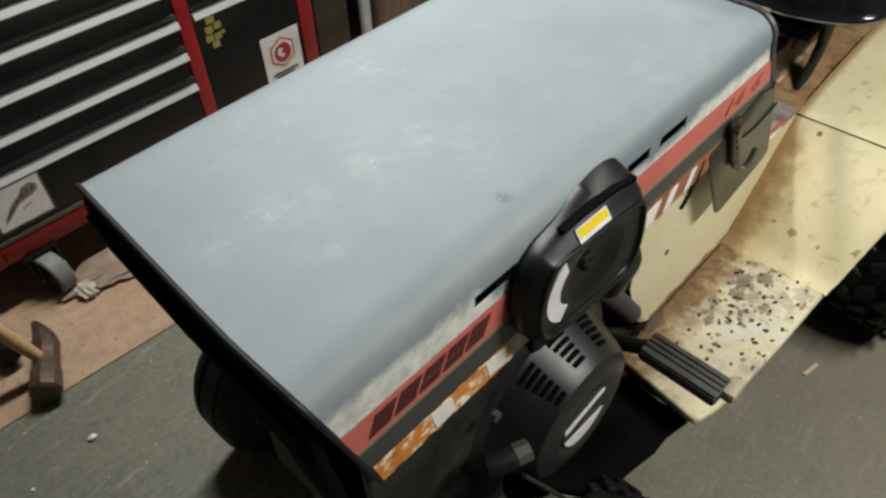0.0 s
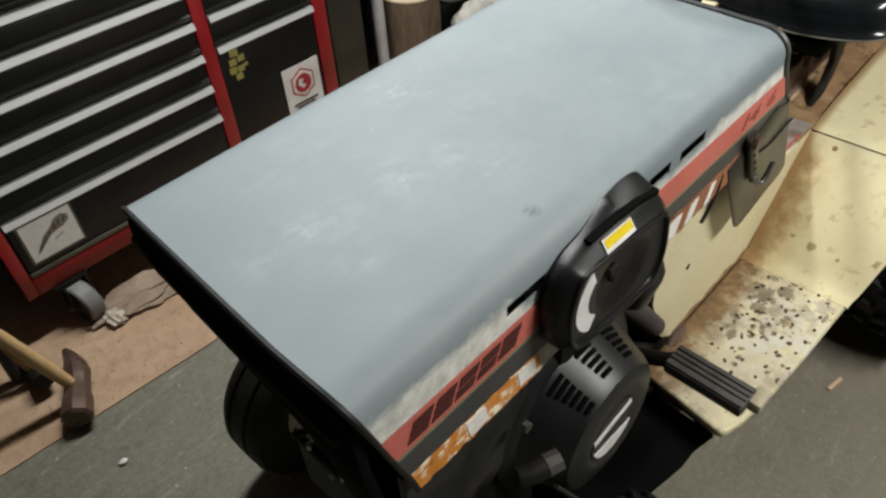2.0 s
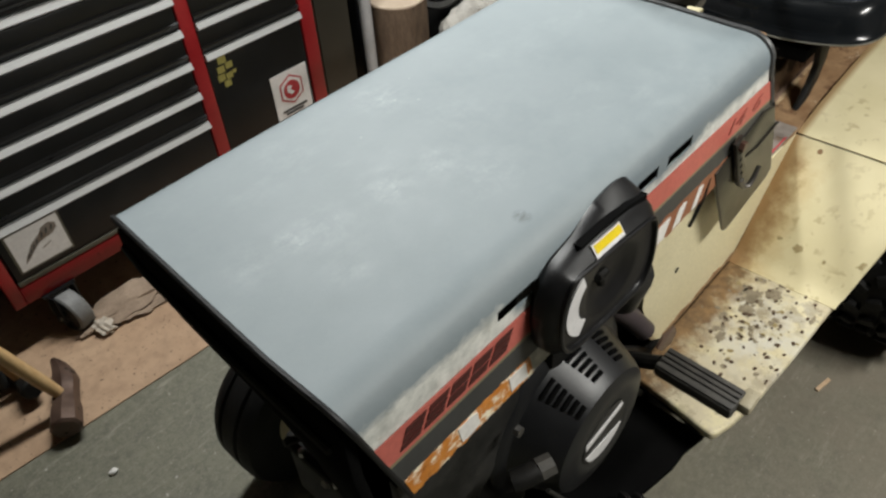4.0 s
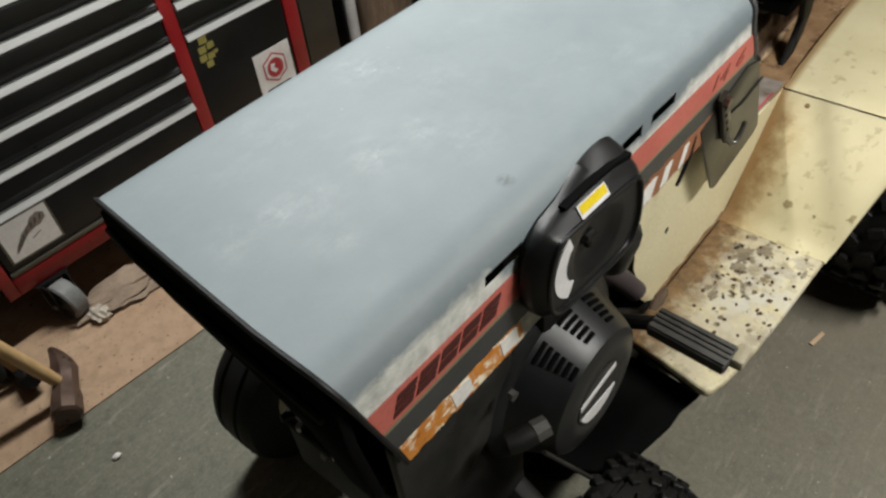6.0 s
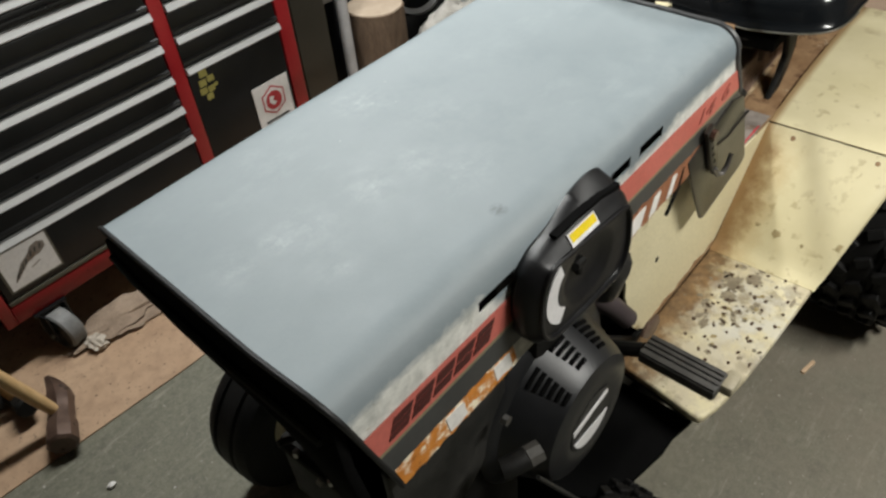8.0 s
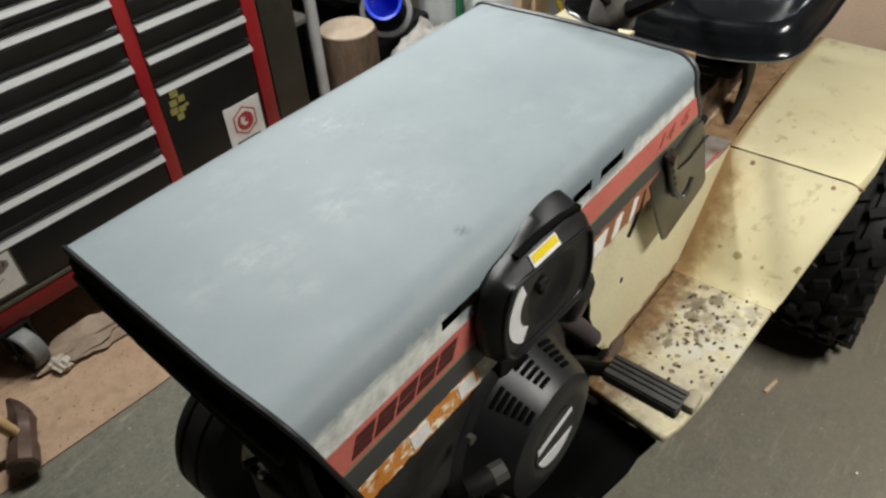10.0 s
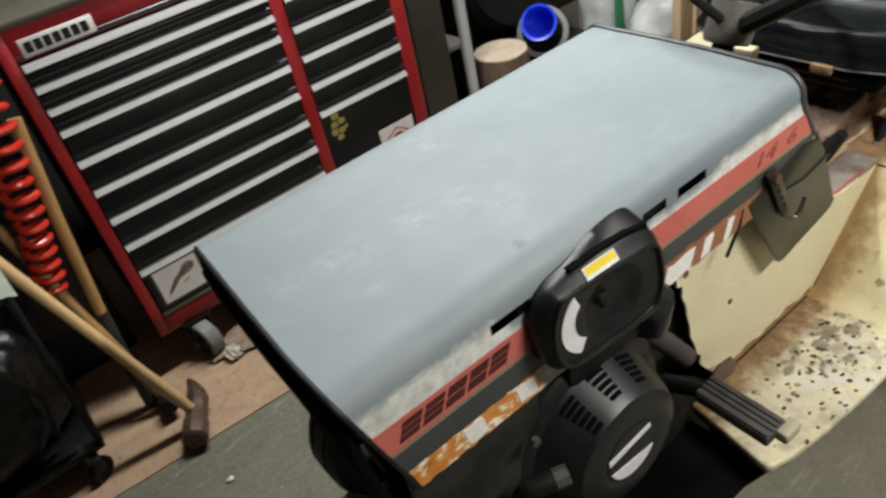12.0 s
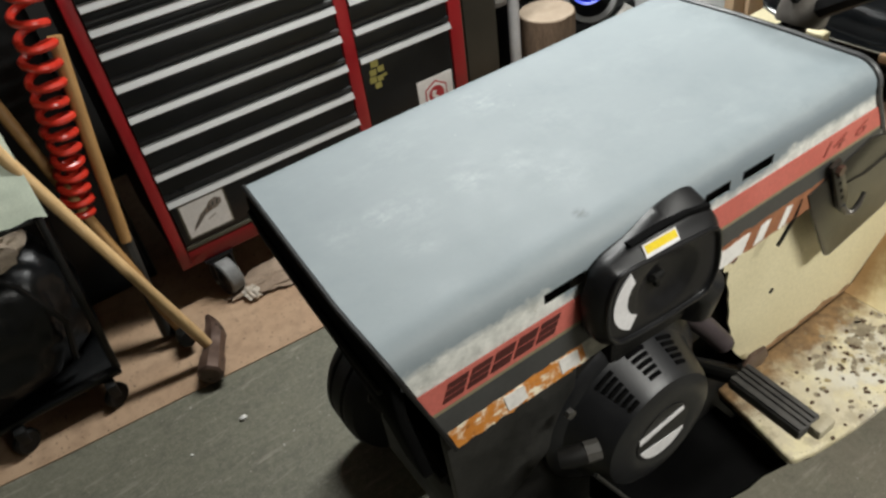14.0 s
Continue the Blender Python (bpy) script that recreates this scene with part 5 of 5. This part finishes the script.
for z, a, b in ((0.283, 0.885, 0.980), (0.272, 0.895, 0.965)):
    part("print_bar", box((a, CY + 0.0006, z - 0.004), (b, CY + 0.0016, z + 0.004)), M_CHAR, door)
for x, z, s in ((0.725, 0.535, 0.022), (0.716, 0.508, 0.020), (0.744, 0.512, 0.019), (0.712, 0.484, 0.020), (0.738, 0.482, 0.018), (0.727, 0.461, 0.019), (0.756, 0.488, 0.010)):
    part("yellow_scrap", box((x - s * 0.6, CY + 0.002, z - s * 0.5), (x + s * 0.6, CY + 0.0036, z + s * 0.5)), M_YELLOWOLD, door)


def caster(x, y, turn):
    c = part("caster", lathe([(0.0, -0.018), (0.036, -0.018), (0.057, -0.024), (0.062, -0.019), (0.062, 0.019), (0.057, 0.024), (0.036, 0.018), (0.0, 0.018)], Matrix.Translation((x, y, 0.0625)) @ Matrix.Rotation(turn, 4, "Z") @ AXLE, seg=28), M_GREYRUBBER, chest, "grey rubber caster wheel")
    mm = Matrix.Translation((x, y, 0.0)) @ Matrix.Rotation(turn, 4, "Z")
    fork = box((-0.016, -0.036, 0.050), (0.016, -0.031, 0.138), m=mm)
    box((-0.016, 0.031, 0.050), (0.016, 0.036, 0.138), bm=fork, m=mm)
    box((x - 0.045, y + 0.005, 0.132), (x + 0.045, y + 0.095, 0.1398), bm=fork)
    part("fork", fork, M_CHESTBLK, c)
    for side in (-1, 1):
        hub = lathe([(0.0, 0.0), (0.053, 0.0), (0.056, 0.003), (0.046, 0.006), (0.022, 0.006), (0.018, 0.010), (0.0, 0.010)], mm @ Matrix.Translation((0, side * 0.0185, 0.0625)) @ Matrix.Rotation(radians(-90 * side), 4, "X"), seg=24)
        part("hub", hub, M_CHESTBLK, c, "black wheel hub")
    for dx, dy in ((-0.035, 0.015), (0.035, 0.015), (-0.035, 0.085), (0.035, 0.085)):
        part("plate_bolt", lathe([(0.0, 0.0), (0.007, 0.0), (0.006, 0.005), (0.0, 0.006)], Matrix.Translation((x + dx, y + dy, 0.1322)) @ Matrix.Rotation(math.pi, 4, "X"), seg=6), M_STEEL, c)
    part("axle_bolt", tube([mm @ Vector((0, -0.042, 0.0625)), mm @ Vector((0, 0.042, 0.0625))], 0.008, seg=8), M_STEEL, c)


for x, y, turn in ((0.070, 1.414, -76), (0.95, 1.475, 78), (0.078, 1.83, 60), (0.95, 1.83, 78)):
    caster(x, y, radians(turn))


# ---- hand tools beside the chest ----
def sledge(head, tip, half, name, label, wood, head_r=0.034, long=0.075):
    t = thing(name, (head[0], head[1], 0), label, "hammer")
    hd, tp = Vector(head), Vector(tip)
    d = (tp - hd).normalized()
    ax = (Vector(half) - d * Vector(half).dot(d)).normalized()
    up, bend = d * 0.02, d.cross(ax) * 0.10 * long
    stops = ((-1.0, 0.80, 0.0), (-0.93, 1.0, 0.0), (-0.45, 1.0, 0.0), (-0.22, 0.84, 0.0), (0.22, 0.84, 0.0), (0.45, 0.92, 0.1), (0.80, 0.74, 0.6), (1.10, 0.50, 1.4), (1.38, 0.22, 2.6))
    bm = tube([hd + ax * long * a + bend * c + up * 0.3 * c for a, _, c in stops], [head_r * r for _, r, _ in stops], seg=8)
    part("head", bm, M_RUSTIRON if wood is M_PALEOAK else M_GREASE, t, "rusty iron hammer head" if wood is M_PALEOAK else "blackened iron hammer head")
    n = 8
    part("handle", tube([hd - d * 0.03 + (tp - hd) * k / n for k in range(n + 1)], [0.013, 0.017, 0.016, 0.015, 0.0145, 0.015, 0.016, 0.017, 0.018], seg=12), wood, t, "pale turned wooden handle")
    return t


sledge((-0.083, 1.155, 0.046), (-0.36, 1.29, 0.95), (0.50, 1, 0.0), "sledge_hammer", "sledge hammer with pale wooden handle leaning on a cart", M_PALEOAK, 0.038, 0.100)
sledge((-0.130, 1.292, 0.045), (-0.300, 1.515, 0.970), (-0.08, 1.0, 0.0), "sledge_hammer", "second hammer with dark head behind the first", M_OAKDARK, 0.028, 0.065)
rake = thing("wooden_tool", (-0.15, 1.55, 0), "long wooden tool handle leaning beside the chest", "tool handle")
part("handle", tube([(-0.150, 1.37, 0.36), (-0.118, 1.395, 0.65), (-0.081, 1.42, 0.915)], [0.016, 0.017, 0.017], seg=12), M_OAKDARK, rake)
part("ferrule", tube([(-0.170, 1.34, 0.02), (-0.150, 1.38, 0.37)], [0.015, 0.021], seg=10), M_DKPANEL, rake, "dark steel socket")
# Red coiled air hose hanging on the wall side of the chest.
coil = []
TURNS, STEPS = 15, 22
for k in range(TURNS * STEPS + 1):
    s = k / (TURNS * STEPS)
    f = s ** 0.74
    a, r = 2 * math.pi * k / STEPS, 0.041 - 0.010 * f + 0.004 * noise.noise((6 * s, 0.3, 1.0))
    sway = 0.010 * noise.noise((3.1 * k / STEPS, 4.0, 2.0))
    coil.append((-0.078 - 0.137 * f + sway + r * math.cos(a), 1.39 + r * math.sin(a), 1.17 - 0.69 * f + 0.5 * sway))
hose = thing("coil_hose", (-0.15, 1.42, 0.45), "red coiled air hose hanging beside the chest", "hose")
part("coil", tube(coil, 0.0098, seg=8), M_HOSE, hose)
part("hook", tube([(-0.115, 1.42, 1.19), (-0.115, 1.5, 1.26), (-0.115, 2.40, 1.30)], 0.006, seg=6), M_STEEL, hose, "steel hanging wire")

# Added cabinet: its black bulk fills the dark area behind the hose.
cab = thing("dark_filler_cabinet", (-0.70, 1.95, 0.0), "black cabinet added to fill the dark beside the tool chest", "cabinet")
part("body", box((-1.30, 1.66, 0.0), (-0.10, 2.34, 1.30), bevel=0.008), M_CHESTBLK, cab)
for x0, x1 in ((-1.285, -0.705), (-0.695, -0.115)):
    leaf = part("door", box((x0, 1.645, 0.06), (x1, 1.662, 1.27), bevel=0.004), M_CHESTBLK, cab)
    part("handle", box((x0 + (0.50 if x0 < -1 else 0.05), 1.630, 0.62), (x0 + (0.53 if x0 < -1 else 0.08), 1.646, 0.76), bevel=0.004), M_DKPANEL, leaf)

# Small cart with a black bag and a cloth.
cart = thing("bag_cart", (-0.55, 1.35, 0), "small cart holding a shiny black bag", "cart")
part("tray", box((-0.86, 1.20, 0.085), (-0.318, 1.62, 0.105), bevel=0.006), M_BAG, cart, "black cart tray")
for p, q in (((-0.325, 1.215, 0.10), (-0.30, 1.23, 0.62)), ((-0.325, 1.60, 0.10), (-0.30, 1.56, 0.62)), ((-0.30, 1.23, 0.62), (-0.30, 1.56, 0.62)), ((-0.30, 1.24, 0.60), (-0.80, 1.24, 0.60)), ((-0.80, 1.215, 0.10), (-0.80, 1.24, 0.60))):
    part("cart_frame", tube([p, q], 0.010, seg=8), M_BLACKTRIM, cart)
for x, y in ((-0.36, 1.19), (-0.60, 1.195), (-0.37, 1.58), (-0.80, 1.58)):
    w = part("wheel", lathe([(0.0, -0.011), (0.030, -0.012), (0.036, -0.006), (0.036, 0.006), (0.030, 0.012), (0.0, 0.011)], Matrix.Translation((x, y, 0.036)) @ Matrix.Rotation(0.5, 4, "Z") @ AXLE, seg=20), M_TYRE, cart)
    part("wheel_fork", box((x - 0.014, y - 0.018, 0.04), (x + 0.014, y + 0.018, 0.086), bevel=0.003), M_BLACKTRIM, w)


def blob(cx, cy, cz, rx, ry, rz, amount, freq, sub=4, seed=0.0, flat=None):
    bm = bmesh.new()
    bmesh.ops.create_icosphere(bm, subdivisions=sub, radius=1.0)
    for v in bm.verts:
        n = 1 + amount * noise.fractal(v.co * freq + Vector((seed, 0, 0)), 1.0, 2.0, 4)
        v.co = Vector((cx + rx * v.co.x * n, cy + ry * v.co.y * n, cz + rz * v.co.z * n))
        if flat is not None and v.co.z < flat:
            v.co.z = flat
    return bm


bag = thing("black_bag", (-0.58, 1.40, 0.106), "crumpled black bag on the cart", "bag")
part("bag_body", blob(-0.575, 1.40, 0.30, 0.275, 0.205, 0.25, 0.14, 1.9, 5, 3.0, flat=0.106), M_BAG, bag)
part("strap", tube([(-0.40, 1.26, 0.16), (-0.37, 1.235, 0.30), (-0.42, 1.25, 0.44), (-0.52, 1.33, 0.53)], 0.009, seg=6), M_BLACKTRIM, bag)
part("strap", tube([(-0.62, 1.22, 0.14), (-0.60, 1.20, 0.30), (-0.60, 1.23, 0.44), (-0.58, 1.33, 0.54)], 0.009, seg=6), M_BLACKTRIM, bag)
solid("paper_bag", lumpy(blob(-0.47, 1.33, 0.53, 0.10, 0.09, 0.06, 0.45, 1.8, 4, 9.0), 0.006, 25), surface("dirty_brown_paper", (0.20, 0.155, 0.115), (0.36, 0.30, 0.23), 0.9, scale=15), "crumpled tan paper bag on the black bag", "paper bag")


def cloth_mesh():
    bm = bmesh.new()
    nx, ny = 24, 20
    g = []
    for i in range(nx + 1):
        row = []
        for j in range(ny + 1):
            u, v = i / nx, j / ny
            x = -0.75 + 0.47 * u
            y = 1.20 + 0.22 * v
            z = 0.90 - 0.10 * u * u - (0.20 * max(0, 0.35 - v) / 0.35) + 0.022 * noise.noise((6 * u, 6 * v, 2.0)) + 0.012 * math.sin(14 * u + 3 * v)
            row.append(bm.verts.new((x, y, z)))
        g.append(row)
    for i in range(nx):
        for j in range(ny):
            bm.faces.new((g[i][j], g[i + 1][j], g[i + 1][j + 1], g[i][j + 1]))
    bmesh.ops.recalc_face_normals(bm, faces=bm.faces)
    bmesh.ops.solidify(bm, geom=bm.faces[:], thickness=0.003)
    return bm


solid("cloth", cloth_mesh(), M_CLOTH, "pale green cloth draped over the cart", "cloth")

# Scraps on the floor.
solid("paper_scrap", lumpy(blob(0.108, 1.335, 0.020, 0.024, 0.031, 0.019, 0.5, 2.5, 3, 1.0, flat=0.0045), 0.006, 40), M_PAPER, "crumpled pale paper scrap by the caster", "scrap")
solid("rag", lumpy(blob(0.24, 1.37, 0.016, 0.17, 0.065, 0.016, 0.5, 2.0, 4, 5.0, flat=0.0045), 0.004, 30), M_RAG, "dirty tan rag on the floor", "rag")
solid("floor_chip", prism([(1.138, -0.228), (1.188, -0.238), (1.192, -0.230), (1.140, -0.219)], "z", 0.0005, 0.006), M_PINE, "small splinter of pale wood on the floor", "splinter")
solid("pebble", blob(-0.108, 0.908, 0.005, 0.011, 0.008, 0.006, 0.4, 3, 2, 2.0), M_WHITECHIP, "small white crumb on the concrete", "crumb")
rs = random.Random(11)
for k in range(26):
    x, y = rs.uniform(-0.6, 1.9), rs.choice((rs.uniform(-0.9, -0.2), rs.uniform(0.7, 1.0)))
    s = rs.uniform(0.002, 0.005)
    solid("crumb", blob(x, y, s * 0.5, s, s * 0.8, s * 0.6, 0.4, 3, 1, k), M_WHITECHIP if k % 3 else M_DARKBROWN, "tiny crumb of grit on the concrete", "crumb", "floor grit")

# ---- back of the garage ----
solid("pole", tube([(1.336, 1.5, 0.0), (1.334, 1.5, 1.2), (1.334, 1.5, 2.5)], 0.0205, seg=16), M_POLE, "pale grey metal pole behind the tractor", "pole")


def log_round(x, y, r, h):
    t = thing("log_round", (x, y, 0), "upright log round with pale sawn top", "log")
    bm = bmesh.new()
    seg, rows = 36, 8
    rings = []
    for i in range(rows + 1):
        ring = []
        for k in range(seg):
            a = 2 * math.pi * k / seg
            rr = r * (1 + 0.05 * noise.noise((2 * math.cos(a), 2 * math.sin(a), 0.4)) + 0.03 * noise.noise((9 * math.cos(a), 9 * math.sin(a), 2.0 * i / rows)))
            ring.append(bm.verts.new((x + rr * math.cos(a), y + rr * math.sin(a), h * i / rows)))
        rings.append(ring)
    for a, b in zip(rings, rings[1:]):
        for k in range(seg):
            bm.faces.new((a[k], a[(k + 1) % seg], b[(k + 1) % seg], b[k]))
    bm.faces.new(rings[0][::-1])
    bm.faces.new(rings[-1])
    part("bark", bm, M_BARK, t)
    part("sawn_top", lathe([(0.0, 0.0), (r * 0.97, 0.0), (r * 0.96, 0.004), (0.0, 0.005)], Matrix.Translation((x, y, h)), seg=36), M_CUTWOOD, t, "pale sawn face")


log_round(1.500, 1.515, 0.104, 0.42)
pail = thing("blue_pail", (1.80, 1.62, 0.0), "blue plastic pail tipped on a dark bin", "pail")
pm = Matrix.Translation((1.795, 1.60, 0.395)) @ Matrix.Rotation(radians(48), 4, "X") @ Matrix.Rotation(radians(-42), 4, "Y")
part("bucket", lathe([(0.0, -0.09), (0.050, -0.09), (0.066, 0.05), (0.072, 0.052), (0.072, 0.060), (0.062, 0.058), (0.047, -0.08), (0.0, -0.08)], pm, seg=32), M_BLUE, pail)
part("grey_collar", lathe([(0.085, -0.05), (0.105, -0.052), (0.105, 0.012), (0.085, 0.014)], pm @ Matrix.Translation((-0.01, -0.02, -0.05)), seg=28, caps=False), M_GREYRUBBER, pail, "grey rubber ring")
solid("dark_bin", box((1.70, 1.60, 0.0), (2.08, 2.1, 0.268), bevel=0.03), M_BAG, "black bin under the blue pail", "bin")
solid("spare_wheel", lathe([(0.14, -0.06), (0.26, -0.07), (0.29, -0.03), (0.29, 0.03), (0.26, 0.07), (0.14, 0.06)], Matrix.Translation((1.95, 1.95, 0.55)) @ Matrix.Rotation(radians(80), 4, "X"), seg=40), M_TYRE, "black spare wheel leaning at the wall", "wheel")
solid("burlap_sack", lumpy(blob(1.83, 1.42, 0.15, 0.17, 0.13, 0.17, 0.3, 2.0, 4, 6.0, flat=0.0), 0.01, 12), surface("dusty_sack", (0.30, 0.28, 0.25), (0.50, 0.48, 0.44), 0.9, scale=14), "dusty grey sack on the floor", "sack")
sack = thing("white_sack", (2.14, 1.62, 0.0), "white plastic sack with green stripe", "sack")
part("sack_body", lumpy(blob(2.26, 1.66, 0.26, 0.115, 0.14, 0.34, 0.15, 1.6, 4, 4.0, flat=0.0), 0.012, 10), M_WHITEBAG, sack)
part("sack_print", lumpy(blob(2.19, 1.535, 0.30, 0.022, 0.012, 0.24, 0.2, 2, 3, 7.0), 0.003, 20), M_GREEN, sack, "green printed stripe")
sack2 = thing("white_sack", (2.40, 1.35, 0.0), "second white sack with dark green print", "sack")
part("sack_body", lumpy(blob(2.33, 1.40, 0.17, 0.20, 0.15, 0.21, 0.2, 1.6, 4, 14.0, flat=0.0), 0.014, 10), M_WHITEBAG, sack2)
part("sack_print", lumpy(blob(2.18, 1.265, 0.19, 0.10, 0.03, 0.045, 0.3, 2, 3, 7.0), 0.006, 20), M_GREEN, sack2, "dark green print")
lumber = thing("pine_stand", (2.14, 1.2, 0.0), "stand of pale pine boards behind the tractor", "lumber")
part("board", box((2.12, 1.17, 0.0), (2.185, 1.21, 0.62), bevel=0.003), M_PINE, lumber)
part("board", box((2.187, 1.15, 0.0), (2.28, 1.18, 0.60), bevel=0.003), M_PINE, lumber)
part("board", box((-0.13, -0.02, -0.03), (0.11, 0.02, 0.03), bevel=0.003, m=Matrix.Translation((2.30, 1.10, 0.17)) @ Matrix.Rotation(radians(12), 4, "Z")), M_PINE, lumber)
part("board_foot", box((2.22, 1.07, 0.0), (2.26, 1.12, 0.142), bevel=0.003), M_DARKBROWN, lumber)
solid("yellow_strap", tube([(2.26, 1.14, 0.52), (2.30, 1.12, 0.35), (2.38, 1.10, 0.20), (2.42, 1.06, 0.012)], 0.010, seg=6), M_YELLOWSTRAP, "yellow strap hanging down", "strap")
locker = thing("tall_locker", (1.155, 1.70, 0.0), "dusty dark olive steel locker beside the tool chest", "locker")
part("body", box((1.086, 1.462, 0.0), (1.226, 1.84, 1.90), bevel=0.004), M_LOCKER, locker)
part("door", box((1.090, 1.450, 0.06), (1.222, 1.463, 1.87), bevel=0.003), M_LOCKER, locker)
low_shelf = thing("low_shelf", (1.33, 1.78, 0.0), "small dusty shelf with pale board behind the pole", "shelf")
part("board", box((1.235, 1.66, 0.43), (1.46, 1.85, 0.452), bevel=0.003), M_COLUMN, low_shelf, "pale dusty shelf board")
for x in (1.24, 1.44):
    part("side", box((x, 1.67, 0.0), (x + 0.015, 1.85, 0.43), bevel=0.002), M_CHESTBLK, low_shelf)
part("back", box((1.235, 1.845, 0.0), (1.46, 1.855, 0.75), bevel=0.002), M_CHESTBLK, low_shelf)
solid("shelf_unit", box((1.12, 1.86, 0.0), (1.42, 2.36, 1.9), bevel=0.005), M_CHESTBLK, "dark cabinet beside the chest", "cabinet")
solid("back_shelf", box((1.42, 2.0, 0.52), (2.1, 2.39, 0.55), bevel=0.003), M_OLIVE, "dusty dark shelf on the back wall", "shelf")
solid("cardboard_box", box((2.35, -0.35, 0.0), (2.85, 0.30, 0.62), bevel=0.006), M_WALLPALE, "tan cardboard box behind the tractor", "box")
